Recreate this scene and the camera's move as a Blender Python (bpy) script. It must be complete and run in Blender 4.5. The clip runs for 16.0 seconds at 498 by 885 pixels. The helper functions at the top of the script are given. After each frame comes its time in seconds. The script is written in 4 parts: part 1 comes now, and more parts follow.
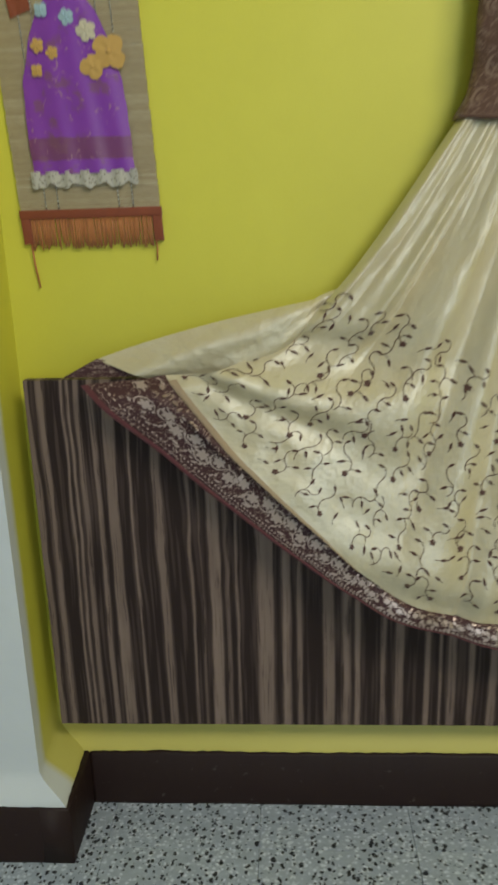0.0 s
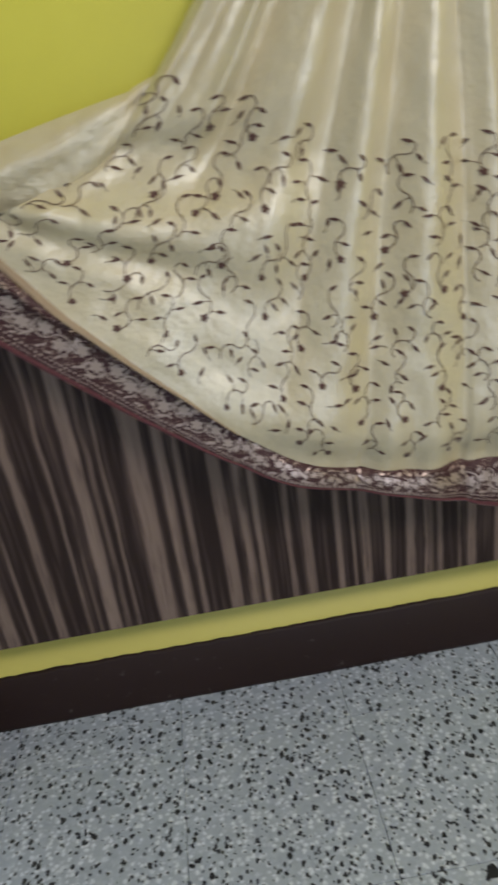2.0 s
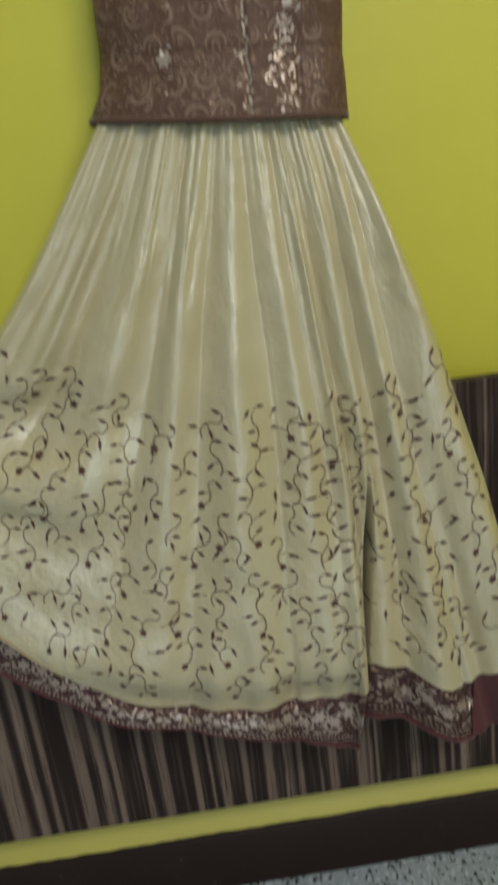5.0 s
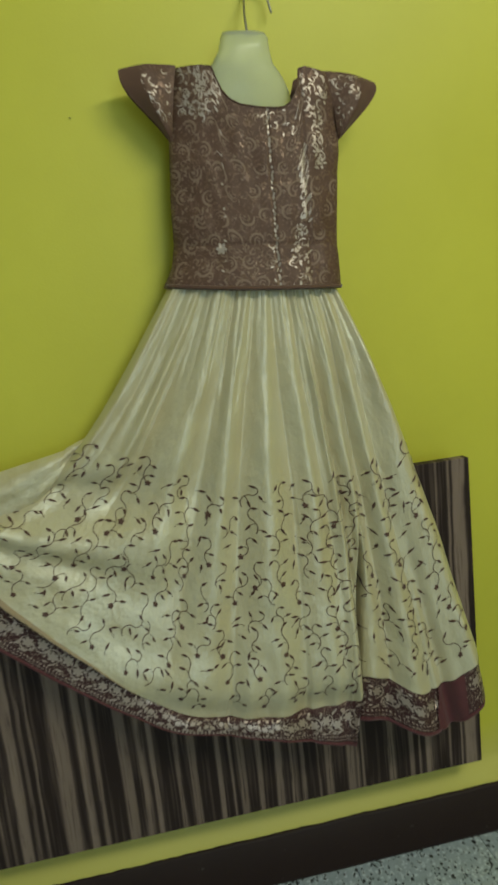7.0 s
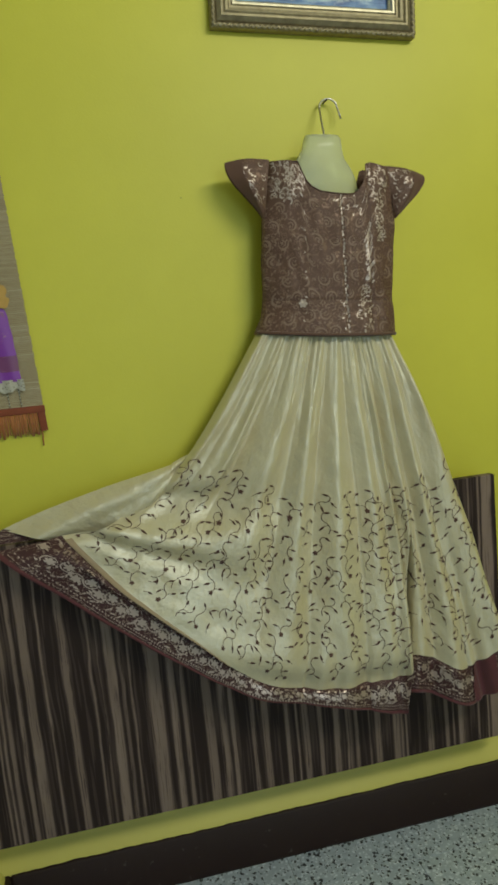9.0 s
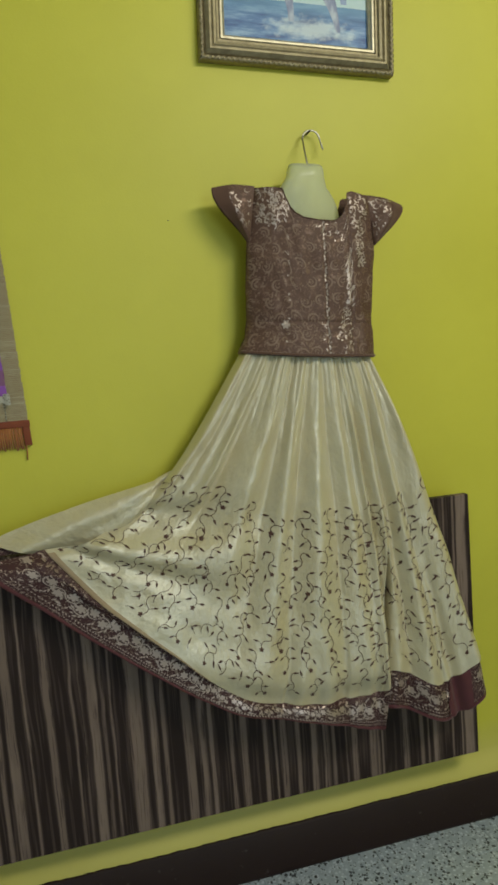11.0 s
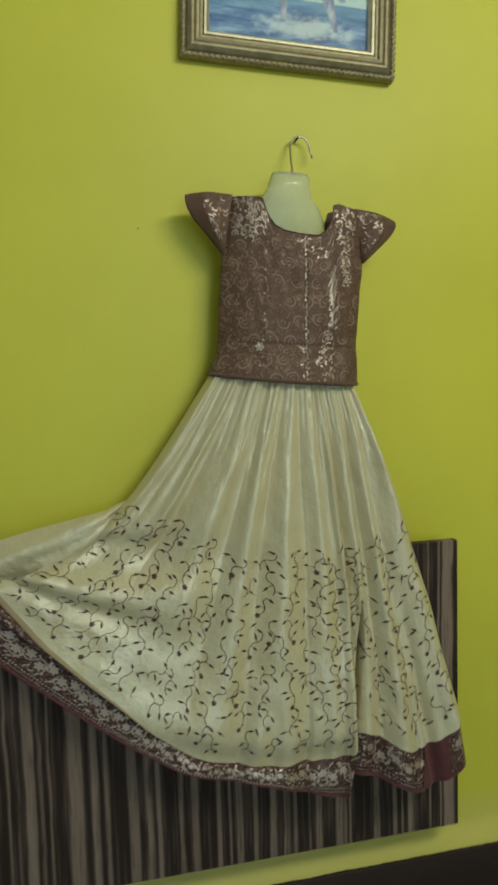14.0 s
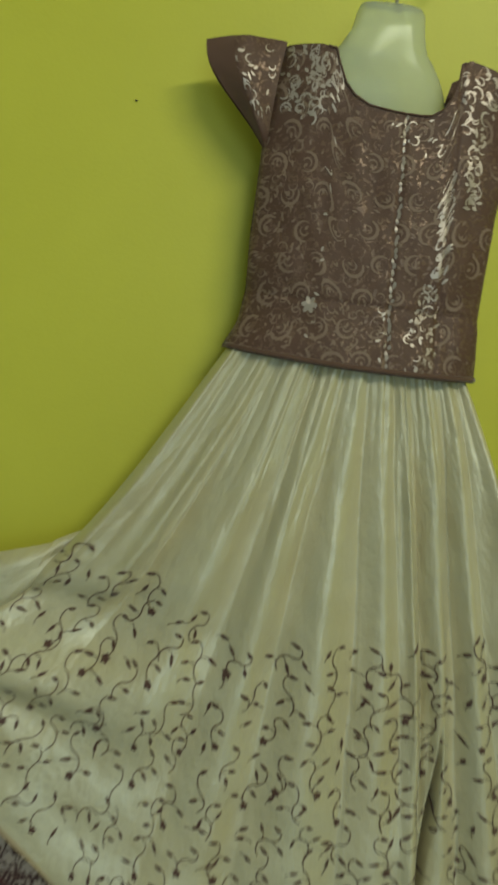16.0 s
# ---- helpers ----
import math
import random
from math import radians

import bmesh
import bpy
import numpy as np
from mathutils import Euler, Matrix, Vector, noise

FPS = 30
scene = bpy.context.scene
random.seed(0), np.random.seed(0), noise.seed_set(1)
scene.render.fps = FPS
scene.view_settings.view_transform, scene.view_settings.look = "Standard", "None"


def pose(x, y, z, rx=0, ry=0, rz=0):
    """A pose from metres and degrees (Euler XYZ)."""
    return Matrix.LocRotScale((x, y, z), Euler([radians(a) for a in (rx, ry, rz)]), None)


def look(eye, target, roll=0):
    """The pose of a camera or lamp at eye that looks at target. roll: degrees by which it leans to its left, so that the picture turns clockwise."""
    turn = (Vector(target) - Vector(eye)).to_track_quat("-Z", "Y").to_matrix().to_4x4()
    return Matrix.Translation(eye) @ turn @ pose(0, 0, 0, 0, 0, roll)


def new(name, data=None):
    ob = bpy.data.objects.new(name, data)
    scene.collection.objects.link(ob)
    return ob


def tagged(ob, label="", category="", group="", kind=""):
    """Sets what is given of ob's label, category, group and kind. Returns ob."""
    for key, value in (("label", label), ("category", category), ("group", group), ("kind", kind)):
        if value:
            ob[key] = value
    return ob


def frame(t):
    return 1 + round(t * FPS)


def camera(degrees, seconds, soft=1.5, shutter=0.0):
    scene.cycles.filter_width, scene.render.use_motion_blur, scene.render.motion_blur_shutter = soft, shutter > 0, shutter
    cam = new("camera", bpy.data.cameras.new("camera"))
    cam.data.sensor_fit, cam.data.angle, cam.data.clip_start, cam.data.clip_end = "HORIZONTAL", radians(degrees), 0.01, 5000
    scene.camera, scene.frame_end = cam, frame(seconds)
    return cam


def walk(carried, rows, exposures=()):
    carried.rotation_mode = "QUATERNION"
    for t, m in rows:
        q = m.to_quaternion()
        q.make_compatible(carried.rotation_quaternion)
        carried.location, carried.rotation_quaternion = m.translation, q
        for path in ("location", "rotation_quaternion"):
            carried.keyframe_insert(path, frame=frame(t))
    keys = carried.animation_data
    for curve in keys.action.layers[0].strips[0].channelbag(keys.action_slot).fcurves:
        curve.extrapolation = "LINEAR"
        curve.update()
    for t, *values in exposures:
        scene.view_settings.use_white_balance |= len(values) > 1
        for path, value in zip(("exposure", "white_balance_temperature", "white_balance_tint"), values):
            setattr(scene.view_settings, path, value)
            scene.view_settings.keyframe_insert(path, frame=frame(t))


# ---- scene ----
cam = camera(37.3, 16.0, soft=3.0, shutter=0.7)
PATH = [
    (0, (0.332, 0.127, 0.996), (0.221, 2.049, 0.454), -1.8),
    (0.5, (0.316, 0.226, 0.974), (0.169, 2.118, 0.344), -2.5),
    (1, (0.322, 0.289, 0.947), (0.187, 2.15, 0.227), -4.3),
    (1.5, (0.333, 0.315, 0.922), (0.324, 2.137, 0.096), -5.7),
    (2, (0.396, 0.317, 0.907), (0.488, 2.104, 0.013), -8.4),
    (2.5, (0.459, 0.306, 0.9), (0.59, 2.089, 0.002), -10.6),
    (3, (0.54, 0.295, 0.9), (0.696, 2.069, -0.01), -11.0),
    (3.5, (0.614, 0.28, 0.897), (0.771, 2.049, -0.022), -11.5),
    (4, (0.65, 0.265, 0.91), (0.768, 2.05, 0.016), -11.7),
    (4.5, (0.661, 0.286, 0.969), (0.751, 2.125, 0.189), -9.7),
    (5, (0.652, 0.328, 1.043), (0.726, 2.226, 0.415), -7.3),
    (7.5, (0.38, -0.07, 1.132), (0.76, 1.856, 0.753), -6.0),
    (8, (0.303, -0.138, 1.149), (0.693, 1.792, 0.797), -6.0),
    (10.5, (0.189, -0.207, 1.129), (0.694, 1.713, 0.889), -4.2),
    (11, (0.179, -0.213, 1.125), (0.701, 1.705, 0.9), -4.3),
    (11.5, (0.171, -0.23, 1.124), (0.694, 1.689, 0.921), -4.3),
    (12, (0.156, -0.227, 1.129), (0.689, 1.692, 0.937), -4.0),
    (12.5, (0.164, -0.225, 1.145), (0.686, 1.696, 0.951), -3.9),
    (13, (0.163, -0.208, 1.146), (0.705, 1.708, 0.955), -3.9),
    (13.5, (0.226, -0.173, 1.146), (0.744, 1.749, 0.953), -3.8),
    (14, (0.322, -0.116, 1.141), (0.776, 1.823, 0.951), -1.7),
    (14.5, (0.43, -0.033, 1.147), (0.688, 1.935, 0.902), 0.1),
    (15, (0.486, 0.052, 1.135), (0.636, 2.026, 0.854), 0.5),
    (15.5, (0.526, 0.215, 1.112), (0.628, 2.199, 0.875), 1.5),
    (16, (0.55, 0.376, 1.157), (0.651, 2.35, 0.854), 2.6),
]
walk(cam, [(t, look(eye, target, roll)) for t, eye, target, roll in PATH],
     [(0.0, -0.14, 6450, 8), (0.5, -0.16, 6350, 13), (1.0, -0.17, 6320, 18), (1.5, -0.14, 6300, 20), (2.5, -0.02, 6080, 19), (3.5, -0.02, 5980, 18), (5.0, -0.40, 6350, 9), (7.5, -0.53, 6500, -9), (8.2, -0.51, 6500, -7),
      (10.5, -0.51, 6500, 4), (11.5, -0.51, 6500, -1), (12.5, -0.53, 6500, -6), (14.5, -0.53, 6500, -5), (16.0, -0.64, 6500, -11)])

# ---- world and lights ----
world = bpy.data.worlds.new("room_air")
scene.world = world
world.use_nodes = True
world.node_tree.nodes["Background"].inputs["Color"].default_value = (0.75, 0.85, 1.0, 1)
world.node_tree.nodes["Background"].inputs["Strength"].default_value = 0.3


def area(name, eye, target, sx, sy, power, colour):
    data = bpy.data.lights.new(name, "AREA")
    data.shape, data.size, data.size_y, data.energy, data.color = "RECTANGLE", sx, sy, power, colour
    ob = new(name, data)
    ob.matrix_world = look(eye, target)
    return ob


# the room's tube lamp hung high towards the east, and an added cool fill from behind, source unseen
area("tube_light", (1.45, -0.75, 2.35), (0.2, 1.2, 0.9), 1.3, 0.14, 34, (1.0, 0.93, 0.80))
area("doorway_daylight", (1.00, -2.5, 1.25), (0.10, 1.2, 1.0), 1.2, 1.7, 27, (0.72, 0.87, 1.0))

# ---- materials ----
WALL = 1.268          # face of the main wall
PANEL = 1.197         # face of the wood board


def smooth(a, b, x):
    x = min(1.0, max(0.0, (x - a) / (b - a)))
    return x * x * (3 - 2 * x)


class Mat:
    """A small builder of node materials."""

    def __init__(self, name, rough=0.5, metal=0.0, colour=(0.5, 0.5, 0.5), spec=0.5):
        self.m = bpy.data.materials.new(name)
        self.m.use_nodes = True
        self.t = self.m.node_tree
        self.b = self.t.nodes["Principled BSDF"]
        self.set("Roughness", rough)
        self.set("Metallic", metal)
        self.set("Specular IOR Level", spec)
        self.set("Base Color", (*colour, 1))

    def set(self, name, value):
        self.b.inputs[name].default_value = value

    def link(self, a, b):
        self.t.links.new(a, b)

    def node(self, kind, **values):
        n = self.t.nodes.new(kind)
        for k, v in values.items():
            n.inputs[k.replace("_", " ")].default_value = v
        return n

    def coords(self, scale=(1, 1, 1), source="position"):
        if source == "position":
            out = self.node("ShaderNodeNewGeometry").outputs["Position"]
        elif source == "uv":
            out = self.node("ShaderNodeTexCoord").outputs["UV"]
        else:
            out = self.node("ShaderNodeTexCoord").outputs["Object"]
        mp = self.node("ShaderNodeMapping", Scale=scale)
        self.link(out, mp.inputs["Vector"])
        return mp.outputs["Vector"]

    def noise(self, vec, scale, detail=4.0, rough=0.55, distort=0.0):
        n = self.node("ShaderNodeTexNoise", Scale=scale, Detail=detail, Roughness=rough, Distortion=distort)
        self.link(vec, n.inputs["Vector"])
        return n.outputs["Fac"]

    def voronoi(self, vec, scale, feature="F1", out="Distance", rand=1.0):
        n = self.node("ShaderNodeTexVoronoi")
        n.feature = feature
        n.inputs["Scale"].default_value = scale
        n.inputs["Randomness"].default_value = rand
        self.link(vec, n.inputs["Vector"])
        return n.outputs[out]

    def ramp(self, fac, stops, hard=False):
        n = self.node("ShaderNodeValToRGB")
        n.color_ramp.interpolation = "CONSTANT" if hard else "LINEAR"
        els = n.color_ramp.elements
        while len(els) < len(stops):
            els.new(0.5)
        for e, (p, c) in zip(els, stops):
            e.position = p
            e.color = (*c, 1) if isinstance(c, tuple) else (c, c, c, 1)
        self.link(fac, n.inputs["Fac"])
        return n.outputs["Color"]

    def mix(self, fac, a, b, mode="MIX"):
        n = self.node("ShaderNodeMix")
        n.data_type, n.blend_type = "RGBA", mode
        for sock, v in ((n.inputs[0], fac), (n.inputs[6], a), (n.inputs[7], b)):
            if isinstance(v, (int, float)):
                sock.default_value = v
            elif isinstance(v, tuple):
                sock.default_value = (*v, 1)
            else:
                self.link(v, sock)
        return n.outputs[2]

    def math(self, op, a, b=0.0):
        n = self.node("ShaderNodeMath")
        n.operation = op
        for sock, v in zip(n.inputs, (a, b)):
            if isinstance(v, (int, float)):
                sock.default_value = v
            else:
                self.link(v, sock)
        return n.outputs[0]

    def colour(self, out):
        self.link(out, self.b.inputs["Base Color"])

    def bump(self, height, strength=0.3, distance=0.002):
        n = self.node("ShaderNodeBump", Strength=strength, Distance=distance)
        self.link(height, n.inputs["Height"])
        self.link(n.outputs["Normal"], self.b.inputs["Normal"])


def paint(name, base, dark, rough=0.45, foot_tone=None, lap=None):
    """Roller-painted plaster: faint patches, fine orange-peel relief; another tone mixed in low down, a neighbour's
    paint lapped over.
    """
    w = Mat(name, rough, spec=0.35)
    p = w.coords()
    big = w.noise(p, 2.2, 5)
    small = w.noise(p, 26, 4)
    c = w.mix(w.ramp(big, [(0.35, 0.0), (0.7, 1.0)]), base, dark)
    c = w.mix(w.math("MULTIPLY", w.ramp(small, [(0.45, 0.0), (0.75, 1.0)]), 0.18), c, dark)
    if foot_tone:
        # tanner, less saturated colour towards the foot of the wall, uneven upper edge
        at = w.node("ShaderNodeSeparateXYZ")
        w.link(p, at.inputs[0])
        edge = w.math("ADD", at.outputs[2], w.math("MULTIPLY", w.noise(p, 14, 4), 0.06))
        c = w.mix(w.ramp(edge, [(0.18, 0.40), (0.26, 0.0)]), c, foot_tone)
    if lap:
        at = w.node("ShaderNodeSeparateXYZ")
        w.link(p, at.inputs[0])
        edge = w.math("ADD", w.math("SUBTRACT", at.outputs[1], 1.0), w.math("MULTIPLY", w.noise(p, 22, 4), 0.012))
        c = w.mix(w.ramp(edge, [(0.158, 1.0), (0.176, 0.0)]), c, lap)
    w.colour(c)
    relief = w.math("ADD", w.math("MULTIPLY", w.noise(p, 9, 3), 0.8), w.math("MULTIPLY", w.noise(p, 240, 2), 0.25))
    w.bump(relief, 0.25, 0.0025)
    return w.m


YELLOW = paint("yellow_wall_paint", (0.66, 0.625, 0.074), (0.60, 0.565, 0.062), foot_tone=(0.62, 0.51, 0.25))
LAPPED = paint("yellow_paint_lapped_white", (0.66, 0.625, 0.074), (0.60, 0.565, 0.062), foot_tone=(0.60, 0.53, 0.27), lap=(0.68, 0.71, 0.70))
WHITE = paint("white_wall_paint", (0.70, 0.74, 0.76), (0.62, 0.67, 0.70))
CEIL = paint("ceiling_paint", (0.80, 0.80, 0.78), (0.75, 0.75, 0.73))


def skirting_paint():
    w = Mat("dark_brown_enamel", 0.55, spec=0.25)
    p = w.coords()
    c = w.mix(w.noise(p, 7, 5), (0.019, 0.0095, 0.0085), (0.029, 0.015, 0.0130))
    scuff = w.ramp(w.noise(p, 60, 5), [(0.66, 0.0), (0.74, 0.35)])
    w.colour(w.mix(scuff, c, (0.16, 0.14, 0.13)))
    w.bump(w.noise(p, 40, 4), 0.2, 0.002)
    return w.m


SKIRTING = skirting_paint()


def terrazzo():
    w = Mat("grey_terrazzo", 0.33)
    p = w.coords()
    ripple = w.node("ShaderNodeTexNoise", Scale=170.0, Detail=2.0)
    w.link(p, ripple.inputs["Vector"])
    warp = w.mix(0.007, p, ripple.outputs["Color"], "ADD")
    base = w.mix(w.noise(p, 75, 5), (0.29, 0.34, 0.41), (0.55, 0.63, 0.71))
    base = w.mix(w.ramp(w.noise(p, 3.0, 4), [(0.35, 0.0), (0.7, 0.4)]), base, (0.36, 0.40, 0.47))
    # pale marble chips
    pale_d = w.voronoi(warp, 130)
    pale_c = w.voronoi(warp, 130, out="Color")
    pale = w.math("MULTIPLY", w.ramp(pale_d, [(0.30, 1.0), (0.55, 0.0)]), w.ramp(pale_c, [(0.35, 0.0), (0.6, 1.0)]))
    c = w.mix(w.math("MULTIPLY", pale, 0.75), base, (0.76, 0.82, 0.90))
    # black chips, in clusters
    long = w.node("ShaderNodeMapping", Scale=(1.0, 0.72, 1.0), Rotation=(0, 0, 0.5))
    w.link(warp, long.inputs["Vector"])
    lv = long.outputs["Vector"]
    for scale, need in ((112, 0.950), (165, 0.955)):
        d = w.voronoi(lv, scale)
        pick = w.voronoi(lv, scale, out="Color")
        sep = w.node("ShaderNodeSeparateColor")
        w.link(pick, sep.inputs[0])
        crowd = w.ramp(w.noise(p, 13, 2), [(0.38, 0.70), (0.60, 0.93)])
        shown = w.math("GREATER_THAN", w.math("ADD", sep.outputs[1], w.math("MULTIPLY", crowd, 0.40)), need)
        size = w.math("ADD", w.math("ADD", w.math("MULTIPLY", sep.outputs[0], 0.26), 0.12), w.math("MULTIPLY", w.noise(p, 300, 2), 0.16))
        chip = w.math("MULTIPLY", w.math("LESS_THAN", d, size), shown)
        c = w.mix(chip, c, w.mix(sep.outputs[2], (0.014, 0.016, 0.020), (0.05, 0.055, 0.065)))
    w.colour(c)
    w.bump(w.noise(p, 18, 4), 0.08, 0.002)
    return w.m


TERRAZZO = terrazzo()


def grout():
    w = Mat("dark_grout", 0.8)
    w.colour(w.mix(w.noise(w.coords(), 60, 4), (0.33, 0.37, 0.42), (0.44, 0.49, 0.54)))
    return w.m


GROUT = grout()


# pale streaks of the veneer across the board: place and half-width
STREAKS = ((-0.064, 0.008), (-0.043, 0.006), (-0.010, 0.003), (-0.001, 0.003), (0.010, 0.006), (0.033, 0.004), (0.057, 0.011), (0.088, 0.002),
           (0.130, 0.009), (0.171, 0.0035), (0.188, 0.0025), (0.207, 0.009), (0.226, 0.003), (0.243, 0.003), (0.288, 0.015), (0.320, 0.008),
           (0.342, 0.006), (0.390, 0.012), (0.418, 0.008), (0.436, 0.006), (0.478, 0.005), (0.504, 0.008), (0.549, 0.005), (0.570, 0.004),
           (0.588, 0.008), (0.620, 0.006), (0.655, 0.010), (0.679, 0.003), (0.685, 0.003), (0.701, 0.005), (0.728, 0.0025), (0.742, 0.0025),
           (0.752, 0.006), (0.792, 0.009), (0.806, 0.003), (0.814, 0.002), (0.871, 0.009), (0.909, 0.005), (0.926, 0.0025), (0.944, 0.007),
           (0.957, 0.0025), (0.987, 0.0025), (1.012, 0.002), (1.030, 0.014))


def zebrano():
    """Dark laminate with long uneven vertical streaks."""
    w = Mat("zebra_laminate", 0.45, spec=0.10)
    p = w.coords()
    sx = w.node("ShaderNodeSeparateXYZ")
    w.link(p, sx.inputs[0])
    sway = w.math("SUBTRACT", w.noise(w.coords((7, 1, 2.6)), 1.0, 3), 0.5)
    shiver = w.math("SUBTRACT", w.noise(w.coords((60, 1, 9)), 1.0, 2), 0.5)
    drift = w.math("MULTIPLY", w.math("ADD", w.math("MULTIPLY", sway, 0.030), w.math("MULTIPLY", shiver, 0.005)),
                   w.ramp(sx.outputs[2], [(0.21, 0.1), (0.55, 1.0)]))
    x = w.math("ADD", sx.outputs[0], drift)
    along = w.math("DIVIDE", w.math("ADD", x, 0.10), 1.20)
    pale = 0.0
    for k in range(0, len(STREAKS), 7):
        stops = [(0.0, 0.0)]
        for n, (at, half) in enumerate(STREAKS[k:k + 7]):
            lit = 0.78 + 0.22 * ((n * 5 + k) % 4) / 3
            half *= 0.88
            for place, v in ((at - half - 0.0007, 0.0), (at - half + 0.0007, lit), (at + half - 0.0007, lit * 0.9), (at + half + 0.0007, 0.0)):
                stops.append(((place + 0.10) / 1.20, v))
        pale = w.math("MAXIMUM", w.ramp(along, stops), pale)
    mp = w.node("ShaderNodeCombineXYZ")
    w.link(x, mp.inputs[0])
    w.link(w.math("MULTIPLY", sx.outputs[2], 0.03), mp.inputs[2])
    streak = w.noise(mp.outputs[0], 150, 1, 0.6)
    fine = w.noise(mp.outputs[0], 300, 3, 0.65)
    # faint secondary streaks in the dark, dark veins in the pale
    faint = w.ramp(streak, [(0.50, 0.0), (0.54, 0.16), (0.62, 0.30)])
    vein = w.ramp(fine, [(0.38, 0.7), (0.46, 0.0)])
    v = w.math("MAXIMUM", w.math("SUBTRACT", pale, w.math("MULTIPLY", vein, 0.55)), faint)
    v = w.math("MULTIPLY", v, w.ramp(w.noise(w.coords((25, 1, 5)), 1.0, 3), [(0.28, 0.70), (0.48, 1.0)]))
    c = w.ramp(v, [(0.0, (0.030, 0.0195, 0.0178)), (0.25, (0.062, 0.042, 0.037)), (0.60, (0.172, 0.124, 0.104)), (1.0, (0.275, 0.203, 0.168))])
    c = w.mix(w.math("MULTIPLY", w.noise(p, 9, 4), 0.2), c, (0.05, 0.042, 0.04))
    w.colour(c)
    w.bump(w.noise(w.coords((300, 300, 8)), 1.0, 2), 0.1, 0.0006)
    return w.m


ZEBRA = zebrano()


def satin():
    w = Mat("cream_silk_satin", 0.39, spec=0.75)
    w.set("IOR", 2.05)
    w.set("Specular Tint", (0.90, 0.97, 1.0, 1))
    p = w.coords(source="uv")
    c = w.mix(w.ramp(w.noise(w.coords((3, 1, 1), "uv"), 6, 4), [(0.3, 0.0), (0.7, 1.0)]), (0.57, 0.475, 0.275), (0.61, 0.54, 0.36))
    w.colour(c)
    w.set("Sheen Weight", 0.12)
    w.set("Sheen Roughness", 0.4)
    w.set("Sheen Tint", (0.85, 0.95, 1.0, 1))
    weave = w.noise(w.coords((900, 900, 1), "uv"), 1.0, 1)
    crumple = w.noise(w.coords((30, 20, 1), "uv"), 1.0, 3.5, 0.5)
    w.bump(w.math("ADD", w.math("MULTIPLY", weave, 0.05), crumple), 0.55, 0.010)
    return w.m


SATIN = satin()


def brocade(name, cloth, thread, scale, amount, piping=False):
    """Woven cloth with dense floral figures in metallic thread."""
    w = Mat(name, 0.5)
    p = w.coords(source="uv")
    swirl = w.mix(0.02, p, w.t.nodes.new("ShaderNodeTexNoise").outputs["Color"], "ADD")
    d = w.voronoi(swirl, scale)
    petals = w.math("SINE", w.math("MULTIPLY", d, 17.0))
    leaf = w.noise(p, scale * 2.1, 4, 0.65, 1.6)
    fig = w.math("ADD", w.math("MULTIPLY", petals, 0.10), leaf)
    patch = w.math("MULTIPLY", w.noise(p, scale * 0.35, 2), 0.10)
    mask = w.ramp(w.math("ADD", fig, patch), [(amount, 0.0), (amount + 0.06, 1.0)])
    ground = w.mix(w.noise(p, 90, 3), cloth, tuple(0.65 * k for k in cloth))
    w.colour(w.mix(mask, ground, w.mix(w.noise(p, 35, 3), thread, tuple(0.55 * k for k in thread))))
    w.link(w.math("MULTIPLY", mask, 0.35), w.b.inputs["Metallic"])
    w.link(w.math("SUBTRACT", 0.62, w.math("MULTIPLY", mask, 0.28)), w.b.inputs["Roughness"])
    w.set("Sheen Weight", 0.08)
    w.bump(w.math("ADD", mask, w.noise(p, 400, 2)), 0.35, 0.0008)
    return w.m


BORDER = brocade("maroon_brocade_border", (0.060, 0.014, 0.016), (0.40, 0.29, 0.24), 90, 0.63)
BLOUSE = brocade("brown_brocade", (0.128, 0.061, 0.041), (0.21, 0.122, 0.086), 60, 0.60)


def cloth(name, a, b, rough=0.75, scale=60):
    w = Mat(name, rough)
    p = w.coords(source="object")
    w.colour(w.mix(w.noise(p, scale, 4), a, b))
    w.set("Sheen Weight", 0.25)
    w.bump(w.noise(p, 700, 2), 0.3, 0.0006)
    return w.m


BROWN = cloth("plain_brown_cloth", (0.125, 0.059, 0.038), (0.095, 0.045, 0.029))
MAROON = cloth("maroon_hem_cloth", (0.115, 0.022, 0.029), (0.080, 0.016, 0.020))
THREAD = cloth("dark_brown_thread", (0.118, 0.052, 0.038), (0.076, 0.033, 0.026), 0.65, 140)
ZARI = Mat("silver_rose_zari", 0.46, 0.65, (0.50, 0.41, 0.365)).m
ZARI_BORDER = Mat("tarnished_silver_zari", 0.40, 0.7, (0.56, 0.44, 0.39)).m
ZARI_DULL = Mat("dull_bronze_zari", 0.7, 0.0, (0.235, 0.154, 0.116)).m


def plastic():
    w = Mat("milky_plastic", 0.24, spec=0.5)
    w.colour(w.mix(w.noise(w.coords(), 20, 2), (0.83, 0.86, 0.64), (0.86, 0.89, 0.70)))
    w.set("Coat Weight", 0.12)
    w.set("Coat Roughness", 0.10)
    w.set("Transmission Weight", 0.6)
    w.set("IOR", 1.18)
    return w.m


PLASTIC = plastic()
STEEL = Mat("dull_steel_wire", 0.32, 0.9, (0.42, 0.40, 0.37)).m
DARK_STEEL = Mat("dark_nail_steel", 0.5, 0.6, (0.06, 0.055, 0.05)).m


def gilt(name, a, b, rough):
    w = Mat(name, rough, 0.75)
    p = w.coords()
    w.colour(w.mix(w.ramp(w.noise(p, 80, 5), [(0.35, 0.0), (0.7, 1.0)]), a, b))
    w.bump(w.noise(p, 300, 3), 0.15, 0.001)
    return w.m


